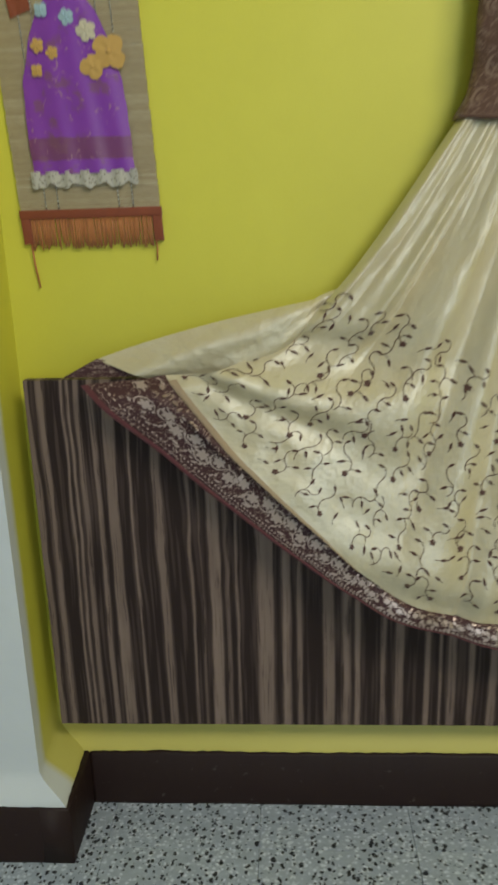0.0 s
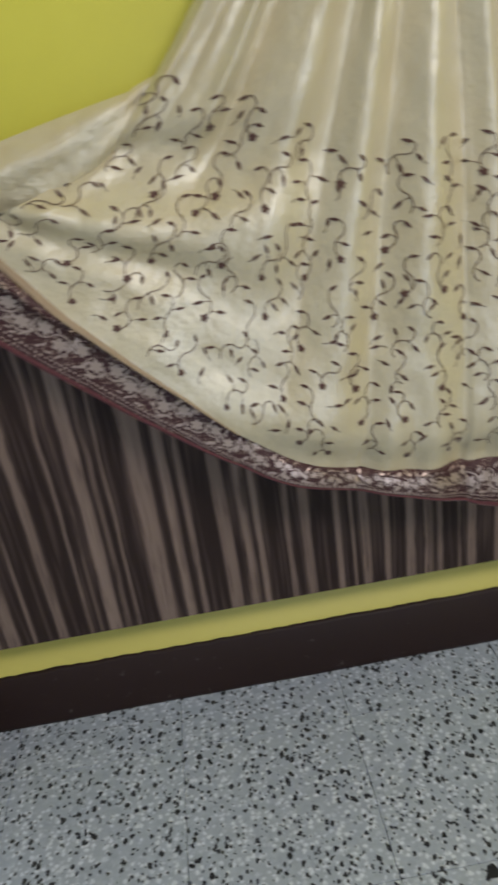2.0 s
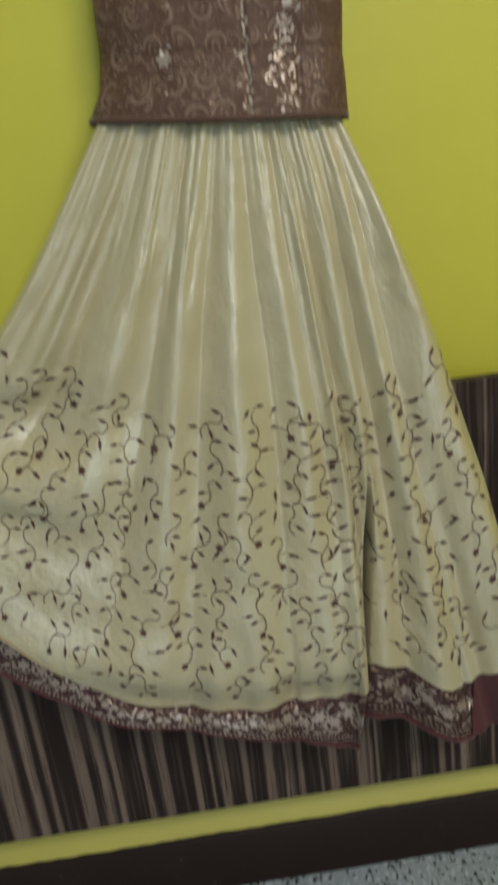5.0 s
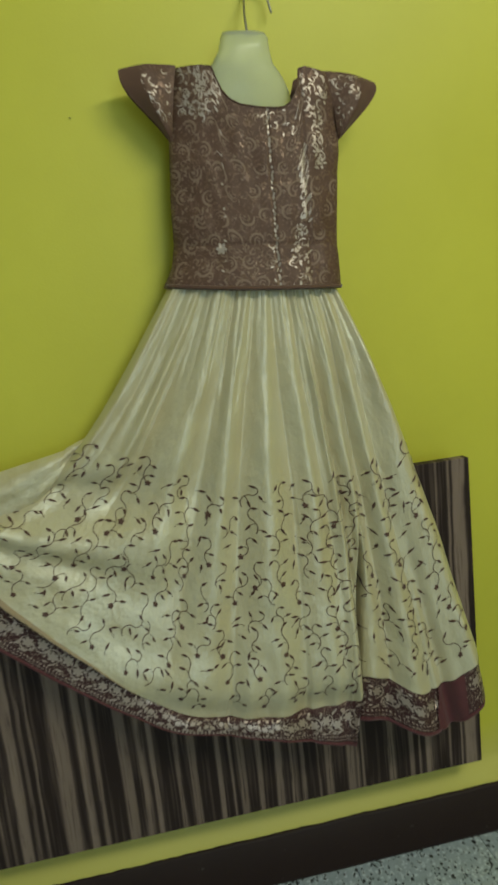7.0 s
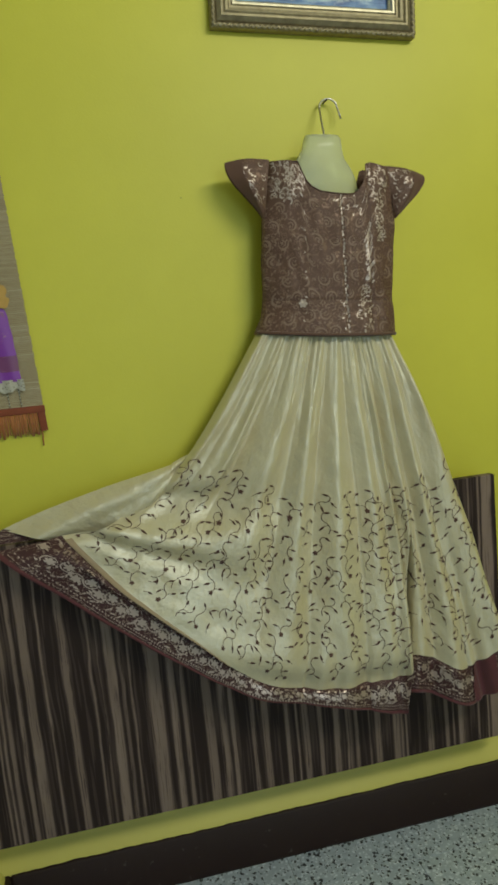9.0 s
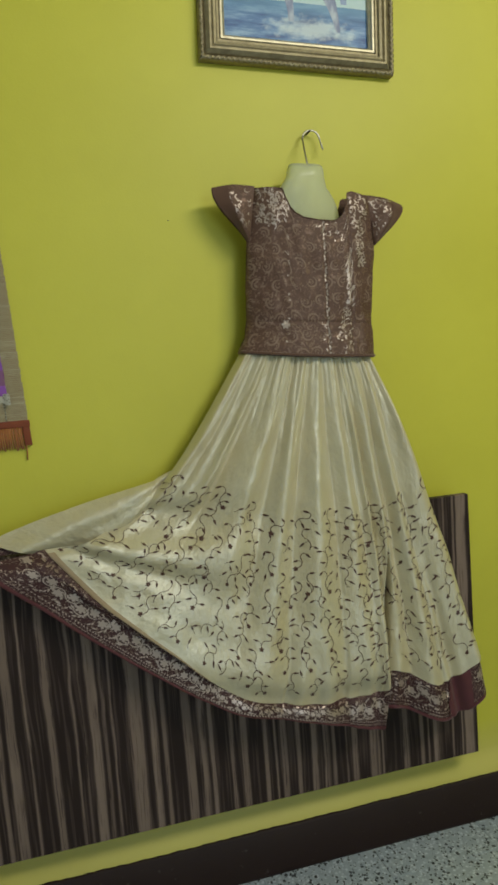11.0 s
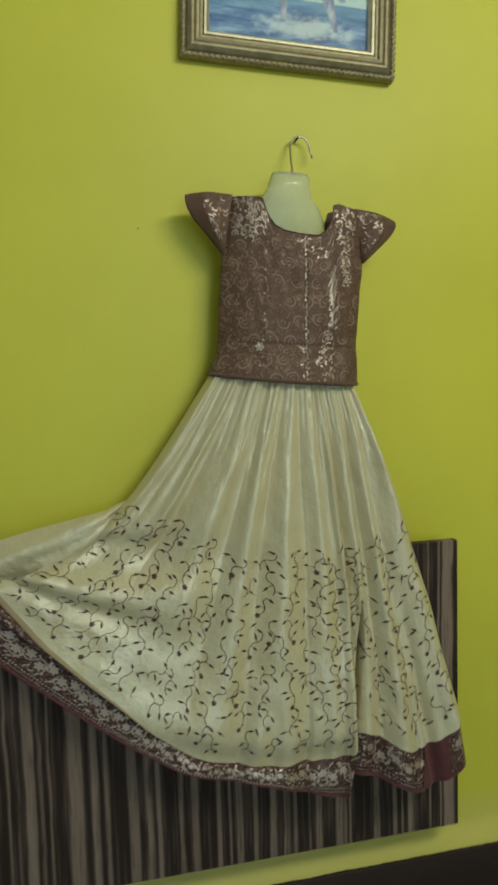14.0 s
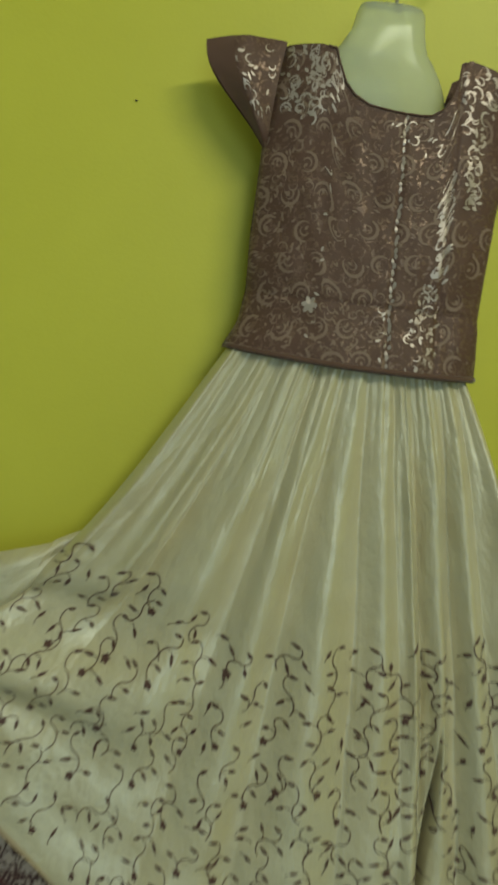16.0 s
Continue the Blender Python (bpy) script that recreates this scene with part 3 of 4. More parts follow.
def border_figures():
    """Woven blossoms, leaves and an edging of small beads along the border."""
    rng = random.Random(6)
    fg = Figures(lambda u, v: skirt(u, 1.0 + 0.93 * v), 1.3, 0.060)
    u, k = 0.01, 0
    while u < 0.985:
        st.spot(u, 0.98)
        fg.sx = max(st.lu, 0.5)
        a = catmull(LINES, u)
        fg.sz = max(0.024, math.hypot(a[8] - a[6], a[9] - a[7]))
        if not (0.662 < u < 0.692 or 0.912 < u < 0.946):
            big = min(0.0095, fg.sz * 0.17)
            fg.blossom(u, 0.40 + (0.08 if k % 2 else -0.06), big, 6)
            fg.crescent(u, 0.40 + (0.08 if k % 2 else -0.06), big * 1.45, rng.uniform(0, 6), 1 if k % 2 else -1, 0.22)
            for _ in range(11):
                t = rng.uniform(0, 6.28)
                fg.petal(u + 0.011 * math.cos(t) / fg.sx, 0.4 + 0.30 * math.sin(t), t + 1.1, rng.uniform(0.006, 0.010), 0.0032)
            for j in range(4):
                fg.petal(u + j * 0.0055 / fg.sx, 0.80, 0.8, 0.0042, 0.0024)
                fg.petal(u + j * 0.0055 / fg.sx, 0.92, 0.0, 0.0048, 0.0012)
        u += 0.0215 / fg.sx
        k += 1
    return fg.bm


def back_layer():
    """The rear width of the skirt, held out behind the front one and seen above its edge."""
    def fn(u, v):
        # u along the upper edge from the pinned corner to the hip, v down behind the front layer
        top = bezier(((0.046, 0.824), (0.160, 0.864), (0.290, 0.889), (0.372, 0.904)), min(u / 0.72, 1.0))
        if u > 0.72:
            k = (u - 0.72) / 0.28
            top = (0.372 + 0.046 * k, 0.906 + 0.016 * k)
        low = skirt_base(0.01, 0.985 - 0.53 * u)
        x = top[0] + (low[0] - top[0]) * v
        z = top[1] + (low[2] - 0.012 - top[1]) * v
        y = 1.203 + 0.022 * smooth(0.6, 0.9, u) - 0.022 * math.sin(math.pi * min(v * 0.9, 1)) + 0.004 * math.sin(9 * v + 5 * u) + 0.003 * wob(u * 5, v * 4)
        return Vector((x, y, z))
    return grid(fn, 70, 24, lambda u, v: (u * 0.5, v * 0.2))


part("back_layer", back_layer(), SATIN, lehenga)
tagged(part("border_weave", border_figures(), ZARI_BORDER, lehenga, "silver woven flowers of the border", shade=False), kind="stuff")


def border_corner():
    def fn(u, v):
        a = Vector((-0.004, 1.200, 0.7995)).lerp(Vector((0.048, 1.201, 0.826)), u)
        b = Vector((-0.002, 1.199, 0.7985)).lerp(Vector((0.150, 1.190, 0.799)), u)
        return a.lerp(b, v) + Vector((0, 0.002 * wob(u * 6, v * 5), 0))
    return grid(fn, 12, 8, lambda u, v: (u * 0.07, v * 0.03))


part("border_corner", border_corner(), BORDER, lehenga, "turned-up corner of the brocade border")


# ---- embroidery on the skirt ----
def curl(a, b, ang, bend, length, n=7):
    pts = []
    for i in range(n):
        pts.append((a, b))
        a, b = a + math.cos(ang) * length / n, b + math.sin(ang) * length / n
        ang += bend / n
    return pts, a, b, ang


def sprig(st, rng, k):
    """One repeat of the vine: a thin S-shaped stem with a few leaves on short stalks, some with a flower."""
    flip = 1 if rng.random() < 0.5 else -1
    if k % 3 != 1 and st.free(0, 0, 0.012):
        st.flower(0, 0, rng.uniform(0.0072, 0.0090))
    ang = math.pi / 2 + flip * rng.uniform(0.4, 1.3)
    pts, a, b, ang = curl(0, 0.001, ang, -flip * rng.uniform(1.3, 2.3), rng.uniform(0.022, 0.030), 7)
    more, a, b, ang = curl(a, b, ang, flip * rng.uniform(1.2, 2.8), rng.uniform(0.016, 0.026), 6)
    line = pts + more + [(a, b)]
    st.stem(line, 0.0011)
    if st.free(a, b, 0.011):
        st.leaf(a, b, ang + flip * 0.5, rng.uniform(0.010, 0.014), 0.0043)
    for n, at in enumerate((2, 5, 8, 11)):
        pa, pb = line[at]
        qa, qb = line[at + 1]
        side = 1 if (n + k) % 2 else -1
        go = math.atan2(qb - pb, qa - pa) + side * rng.uniform(0.5, 1.3)
        stalk, sa, sb, end = curl(pa, pb, go, side * 0.7, rng.uniform(0.004, 0.010), 3)
        if st.free(sa, sb, 0.0125):
            st.stem(stalk + [(sa, sb)], 0.0008)
            st.leaf(sa, sb, end + side * rng.uniform(-0.4, 0.6), rng.uniform(0.0100, 0.0145), rng.uniform(0.0038, 0.0047))


def embroidery():
    rng = random.Random(4)
    st = Stitch()
    rows = 9
    clear = lambda u, v: v < 0.6 or abs(u - 0.762 + 0.060 * smooth(0.62, 1.0, v)) > 0.021
    for r in range(rows):
        base = 0.962 - r * 0.0555
        u = 0.014 + (0.024 if r % 2 else 0.0)
        k = 2 * r
        while u < 0.988:
            v = base + 0.028 * (r / rows) * smooth(0.1, 0.5, u) + rng.uniform(-0.010, 0.010)
            at = min(max(u + rng.uniform(-0.008, 0.008), 0.01), 0.99)
            st.spot(at, v)
            if clear(at, v):
                sprig(st, rng, k)
            k += 1
            u += 0.050 / max(st.lu, 0.30)
    # single leaves where the vines leave room
    for _ in range(2600):
        u, v = rng.uniform(0.02, 0.98), rng.uniform(0.49, 0.965)
        st.spot(u, v)
        if clear(u, v) and st.free(0, 0, 0.0175):
            ang = rng.choice((0.3, 0.7, 1.1, 2.2, 2.7)) + rng.uniform(-0.2, 0.2)
            stalk, sa, sb, end = curl(0, 0, ang, rng.uniform(-1, 1), rng.uniform(0.003, 0.009), 3)
            st.stem(stalk + [(sa, sb)], 0.0008)
            st.leaf(sa, sb, end, rng.uniform(0.010, 0.014), 0.0042)
    return st.bm


tagged(part("embroidery", embroidery(), THREAD, lehenga, "dark brown embroidered vines and leaves", shade=False), kind="stuff")

# ---- the blouse ----
choli = empty("blouse", (0, 0, 0))
tagged(choli, "small brown brocade cap-sleeved blouse with silver paisleys on a hanger", "blouse")


def lin(x, table):
    for (x0, y0), (x1, y1) in zip(table, table[1:]):
        if x <= x1:
            return y0 + (y1 - y0) * max(0.0, (x - x0) / (x1 - x0))
    return table[-1][1]


def side_l(z):
    return lin(z, ((1.120, 0.552), (1.140, 0.558), (1.165, 0.573), (1.200, 0.581), (1.255, 0.583), (1.350, 0.592), (1.40, 0.597), (1.455, 0.612)))


def side_r(z):
    return lin(z, ((1.100, 0.838), (1.120, 0.837), (1.170, 0.835), (1.250, 0.841), (1.330, 0.850), (1.38, 0.850), (1.43, 0.840)))


def top_front(x):
    return lin(x, ((0.60, 1.455), (0.650, 1.451), (0.660, 1.447), (0.666, 1.428), (0.673, 1.412), (0.684, 1.399), (0.699, 1.390), (0.726, 1.384), (0.753, 1.381),
                   (0.763, 1.381), (0.774, 1.387), (0.781, 1.398), (0.786, 1.413), (0.791, 1.433), (0.80, 1.437), (0.844, 1.426)))


def blouse_xz(u, v, front=True):
    x = 0.556 + 0.283 * u
    lo = 1.136 - 0.027 * u - 0.004 * math.sin(math.pi * u)
    for _ in range(3):
        hi = top_front(x) - (0.0 if front else 0.006)
        z = lo + (hi - lo) * v
        x = side_l(z) + (side_r(z) - side_l(z)) * u
    return x, z


def blouse_front(u, v):
    x, z = blouse_xz(u, v)
    bow = max(0.0, 1 - (2 * u - 1) ** 2) ** 0.5
    y = 1.213 - 0.030 * u - 0.040 * bow * (1 - 0.25 * v) - 0.006 * smooth(0.2, 0.0, v) * bow
    y += 0.003 * wob(x * 26, z * 13) + 0.0016 * wob(x * 60, z * 40) + 0.0020 * math.sin(z * 75 + 3 * wob(x * 12, 2)) * (1 - bow * 0.7)
    # seams sink a little
    for xs in (0.7335, 0.787):
        y += 0.0022 * math.exp(-(((x - xs - 0.03 * (z - 1.25)) / 0.0025) ** 2))
    y += 0.0022 * math.exp(-(((z - (1.197 - 0.02 * u)) / 0.0022) ** 2))
    return Vector((x, y, z))


def blouse_back(u, v):
    x, z = blouse_xz(u, v, False)
    bow = max(0.0, 1 - (2 * u - 1) ** 2) ** 0.5
    return Vector((x, 1.214 - 0.030 * u + 0.022 * bow, z))


def blouse_uv(u, v):
    x, z = blouse_xz(u, v)
    return (x, z)


part("front", grid(blouse_front, 120, 90, blouse_uv), BLOUSE, choli)
part("back", grid(blouse_back, 40, 30, blouse_uv), BLOUSE, choli)


def hem_roll():
    bm = bmesh.new()
    pts = [blouse_front(i / 60, 0.0) + Vector((0, -0.001, 0.004)) for i in range(61)]
    return tube(bm, pts[1:-1], 0.0030, 8)


part("hem_roll", hem_roll(), BROWN, choli, "plain brown rolled hem")


def neck_piping():
    us = [i / 200 for i in range(201)]
    pts = [blouse_front(u, 1.0) + Vector((0, -0.0008, 0)) for u in us]
    return tube(bmesh.new(), [p for p in pts if 0.655 < p.x < 0.795], 0.0011, 6)


part("neck_piping", neck_piping(), BROWN, choli, "brown neck piping")


def sleeve(flip):
    """A short cap sleeve: seam at the armhole, opening from the shoulder tip to the armpit."""
    if flip < 0:
        seam = ((0.614, 1.456), (0.606, 1.425), (0.600, 1.385), (0.597, 1.352))
        edge = ((0.529, 1.455), (0.526, 1.420), (0.566, 1.396), (0.593, 1.350))
        y0, y1 = 1.205, 1.208
    else:
        seam = ((0.832, 1.431), (0.838, 1.40), (0.845, 1.37), (0.848, 1.334))
        edge = ((0.909, 1.410), (0.926, 1.396), (0.886, 1.366), (0.849, 1.332))
        y0, y1 = 1.182, 1.176

    def sheet(side):
        def fn(u, v):
            p, q = bezier(seam, v), bezier(edge, v)
            x, z = p[0] + (q[0] - p[0]) * u, p[1] + (q[1] - p[1]) * u
            z += 0.004 * math.sin(math.pi * u) * (1 - v)
            bow = math.sin(math.pi * (0.06 + 0.94 * v)) ** 0.6
            y = y0 + (y1 - y0) * u + side * (0.010 + 0.010 * math.sin(2.4 * u) - 0.012 * smooth(0.6, 1.0, u)) * bow * (0.9 if side < 0 else 0.7)
            return Vector((x, y + 0.002 * wob(x * 50, z * 50), z))
        return fn
    return sheet


for flip in (-1, 1):
    fr, bk = sleeve(flip)(-1), sleeve(flip)(1)
    bm = grid(lambda u, v: fr(u * 0.66, v), 16, 18, lambda u, v: tuple(fr(u * 0.66, v).xz))
    grid(lambda u, v: bk(u, v), 16, 18, lambda u, v: tuple(bk(u, v).xz), bm)
    slv = part("sleeve", bm, BLOUSE, choli)
    part("sleeve_band", grid(lambda u, v: fr(0.655 + 0.345 * u, v) + Vector((0, -0.0012, 0)), 10, 18), BROWN, slv, "plain brown sleeve band")


def sheet_place(x, z):
    """The blouse front's own u, v at a place x, z."""
    u = (x - side_l(z)) / (side_r(z) - side_l(z))
    lo = 1.136 - 0.027 * u - 0.004 * math.sin(math.pi * min(max(u, 0), 1))
    return u, (z - lo) / (top_front(x) - lo)


def figures(bright):
    rng = random.Random(11)
    fg = Figures(blouse_front, 0.27, 0.30)

    def speck(x, z, long=(0.005, 0.010), wide=0.0032, ang=None, curly=0.3):
        u, v = sheet_place(x, z)
        if not (0.01 < u < 0.99 and 0.01 < v < 0.985):
            return
        a = rng.uniform(0, 6.28) if ang is None else ang
        if rng.random() < curly:
            fg.crescent(u, v, rng.uniform(*long) * 0.7, a, rng.choice((1, -1)), 0.42)
        else:
            fg.petal(u, v, a, rng.uniform(*long), wide)

    if not bright:
        for j in range(10):
            for i in range(9):
                x = 0.572 + 0.033 * (i + (0.5 if j % 2 else 0)) + rng.uniform(-0.003, 0.003)
                z = 1.128 + 0.034 * j + rng.uniform(-0.003, 0.003)
                u, v = sheet_place(x, z)
                side = x > 0.79
                if not (0.0 < u < 1.0 and 0.0 < v < 0.97) or (side and rng.random() < 0.6):
                    continue
                turn, ang = (1 if (i + j) % 2 else -1), rng.uniform(0, 6.28)
                fg.crescent(u, v, rng.uniform(0.0105, 0.0130), ang, turn, 0.40)
                fg.crescent(u, v, 0.0052, ang + 0.9, turn, 0.5)
                fg.petal(u, v, ang + 2.2, 0.006, 0.0030)
                for _ in range(3 if x > 0.64 else 6):
                    a = rng.uniform(0, 6.28)
                    speck(x + 0.016 * math.cos(a), z + 0.016 * math.sin(a), (0.004, 0.008), 0.0026)
        # busier weave in the waistband and along the side seam
        for _ in range(90):
            speck(rng.uniform(0.565, 0.72), rng.uniform(1.136, 1.19), (0.004, 0.008), 0.0026)
        for _ in range(70):
            speck(rng.uniform(0.585, 0.625), rng.uniform(1.19, 1.40), (0.004, 0.009), 0.0028)
        return fg.bm
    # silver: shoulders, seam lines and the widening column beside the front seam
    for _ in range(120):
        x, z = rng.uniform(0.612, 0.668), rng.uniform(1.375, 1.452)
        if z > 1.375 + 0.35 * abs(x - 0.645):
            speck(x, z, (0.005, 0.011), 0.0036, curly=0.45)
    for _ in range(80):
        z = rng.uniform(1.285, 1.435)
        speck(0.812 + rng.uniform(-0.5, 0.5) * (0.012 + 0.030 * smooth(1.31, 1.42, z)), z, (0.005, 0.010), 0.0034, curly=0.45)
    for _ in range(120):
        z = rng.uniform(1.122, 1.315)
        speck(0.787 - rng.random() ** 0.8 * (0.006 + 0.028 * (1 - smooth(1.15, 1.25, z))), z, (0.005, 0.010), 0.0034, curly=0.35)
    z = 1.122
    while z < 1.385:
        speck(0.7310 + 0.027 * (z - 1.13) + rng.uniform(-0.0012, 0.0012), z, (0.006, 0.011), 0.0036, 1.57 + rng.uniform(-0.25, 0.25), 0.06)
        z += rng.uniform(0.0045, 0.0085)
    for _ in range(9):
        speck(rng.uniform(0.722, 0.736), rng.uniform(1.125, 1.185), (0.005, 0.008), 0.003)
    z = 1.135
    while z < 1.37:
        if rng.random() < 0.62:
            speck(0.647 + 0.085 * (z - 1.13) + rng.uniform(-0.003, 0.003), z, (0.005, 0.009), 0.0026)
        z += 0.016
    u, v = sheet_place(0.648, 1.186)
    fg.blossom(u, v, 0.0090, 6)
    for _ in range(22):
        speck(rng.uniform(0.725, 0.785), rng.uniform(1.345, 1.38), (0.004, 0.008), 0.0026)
    return fg.bm


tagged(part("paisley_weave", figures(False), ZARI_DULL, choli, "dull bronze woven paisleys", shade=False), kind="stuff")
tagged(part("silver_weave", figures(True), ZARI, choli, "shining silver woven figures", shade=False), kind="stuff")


def sleeve_figures(flip):
    rng = random.Random(20 + flip)
    fn = sleeve(flip)(-1)
    fg = Figures(fn, 0.075, 0.10)
    for _ in range(30):
        u, v = rng.uniform(0.10, 0.64), rng.uniform(0.10, 0.80)
        if rng.random() < 0.4:
            fg.crescent(u, v, rng.uniform(0.0035, 0.0060), rng.uniform(0, 6), rng.choice((1, -1)), 0.42)
        else:
            fg.petal(u, v, rng.uniform(0, 6), rng.uniform(0.005, 0.009), 0.0032)
    return fg.bm


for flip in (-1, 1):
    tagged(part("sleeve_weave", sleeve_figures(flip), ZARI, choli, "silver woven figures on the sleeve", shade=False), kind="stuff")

# ---- the hanger ----
hanger = empty("clothes_hanger", (0, 0, 0))
tagged(hanger, "milky translucent plastic torso hanger with a steel hook", "hanger")


def torso():
    """Neck and upper chest of a moulded hanger: rounded sections from the neck down."""
    sections = ((1.4955, 0.732, 0.020, 0.010), (1.4945, 0.732, 0.033, 0.017), (1.488, 0.732, 0.036, 0.021), (1.470, 0.730, 0.039, 0.022),
                (1.452, 0.726, 0.047, 0.022), (1.442, 0.725, 0.056, 0.022), (1.430, 0.724, 0.064, 0.022), (1.415, 0.724, 0.070, 0.021), (1.395, 0.726, 0.072, 0.019),
                (1.372, 0.728, 0.066, 0.014), (1.360, 0.728, 0.050, 0.008))
    bm = bmesh.new()
    n, rings = 32, []
    for z, x, a, b in sections:
        x -= 0.011
        ring = []
        for k in range(n):
            th = k * math.tau / n
            c, s = math.cos(th), math.sin(th)
            ring.append(bm.verts.new((x + a * abs(c) ** 0.75 * (1 if c > 0 else -1), 1.204 - 0.05 * (x - 0.7) + b * abs(s) ** 0.75 * (1 if s > 0 else -1), z - 0.06 * a * c)))
        rings.append(ring)
    for r0, r1 in zip(rings, rings[1:]):
        for k in range(n):
            bm.faces.new((r0[k], r0[(k + 1) % n], r1[(k + 1) % n], r1[k]))
    bm.faces.new(rings[0])
    bm.faces.new(rings[-1])
    return bm


part("moulded_body", torso(), PLASTIC, hanger)


def hook():
    pts = [(0.728, 1.206, 1.490), (0.7280, 1.210, 1.505), (0.7300, 1.224, 1.530), (0.7345, 1.240, 1.550)]
    for k in range(10):
        a = math.pi - k * math.pi * 0.93 / 9
        pts.append((0.7555 + 0.0185 * math.cos(a), 1.250, 1.5585 + 0.0180 * math.sin(a)))
    pts += [(0.7755, 1.247, 1.550), (0.7775, 1.243, 1.537)]
    return tube(bmesh.new(), pts, 0.0019, 8)


part("hook", hook(), STEEL, hanger, "bent steel wire hook")
part("collar", tube(bmesh.new(), [(0.728, 1.206, 1.492), (0.728, 1.206, 1.499)], lambda t: 0.0045 - 0.0015 * t, 10), DARK_STEEL, hanger, "small dark collar of the hook")

nail = tagged(part("wall_nail", tube(bmesh.new(), [(0.752, 1.244, 1.5735), (0.752, 1.256, 1.5732), (0.752, WALL + 0.01, 1.572)], 0.0017, 8), DARK_STEEL), "dark steel nail in the yellow wall holding the hanger", "nail")
tagged(part("nail_stub", tube(bmesh.new(), [(0.450, WALL - 0.003, 1.407), (0.452, WALL + 0.006, 1.409)], 0.0011, 6), DARK_STEEL), "tiny dark nail stub in the yellow wall", "nail")

# ---- framed picture ----
PIC = Vector((0.7420, WALL, 1.6970))
picture = empty("framed_picture", PIC)
picture.rotation_euler = (radians(-1.5), radians(2.9), 0)
tagged(picture, "framed seascape painting with an antique gilt rope-edged frame", "picture")
PW, PH, MW = 0.412, 0.33, 0.053


def moulding():
    """The mitred frame: stepped profile swept round the four sides."""
    prof = ((0.000, 0.000), (0.000, 0.016), (0.006, 0.019), (0.010, 0.016), (0.012, 0.020), (0.019, 0.026), (0.023, 0.026), (0.025, 0.022), (0.028, 0.024),
            (0.033, 0.023), (0.036, 0.018), (0.040, 0.018), (0.041, 0.014), (0.041, 0.004))
    bm = bmesh.new()
    loops = []
    for w, d in prof:
        loops.append([bm.verts.new((x, -d - 0.002, z)) for x, z in ((-PW / 2 + w, w), (PW / 2 - w, w), (PW / 2 - w, PH - w), (-PW / 2 + w, PH - w))])
    for a, b in zip(loops, loops[1:]):
        for k in range(4):
            bm.faces.new((a[k], a[(k + 1) % 4], b[(k + 1) % 4], b[k]))
    return bm


def lip():
    prof = ((0.041, 0.014), (0.043, 0.018), (0.047, 0.018), (0.049, 0.013), (0.053, 0.010), (0.053, 0.004))
    bm = bmesh.new()
    loops = []
    for w, d in prof:
        loops.append([bm.verts.new((x, -d - 0.002, z)) for x, z in ((-PW / 2 + w, w), (PW / 2 - w, w), (PW / 2 - w, PH - w), (-PW / 2 + w, PH - w))])
    for a, b in zip(loops, loops[1:]):
        for k in range(4):
            bm.faces.new((a[k], a[(k + 1) % 4], b[(k + 1) % 4], b[k]))
    return bm


def rope():
    """Twisted cord moulding round the outer edge."""
    bm = bmesh.new()
    w = 0.0045
    corners = [(-PW / 2 + w, w), (PW / 2 - w, w), (PW / 2 - w, PH - w), (-PW / 2 + w, PH - w)]
    for k in range(4):
        (x0, z0), (x1, z1) = corners[k], corners[(k + 1) % 4]
        length = math.hypot(x1 - x0, z1 - z0)
        n = int(length / 0.0016)
        sides, rows = 10, []
        for i in range(n + 1):
            t = i / n
            dx, dz = (x1 - x0) / length, (z1 - z0) / length
            row = []
            for s in range(sides):
                a = s * math.tau / sides
                r = 0.0042 + 0.0014 * math.sin(2 * a + t * length / 0.0105 * math.tau)
                o = r * math.cos(a)
                row.append(bm.verts.new((x0 + (x1 - x0) * t - dz * o, -0.0195 - r * math.sin(a), z0 + (z1 - z0) * t + dx * o)))
            rows.append(row)
        for a, b in zip(rows, rows[1:]):
            for s in range(sides):
                bm.faces.new((a[s], a[(s + 1) % sides], b[(s + 1) % sides], b[s]))
    return bm


part("frame", moulding(), GILT, picture, shade=False)
part("inner_lip", lip(), GILT_LIGHT, picture, "bright gilt inner lip", shade=False)
part("rope_edge", rope(), GILT, picture, "twisted gilt rope edge")


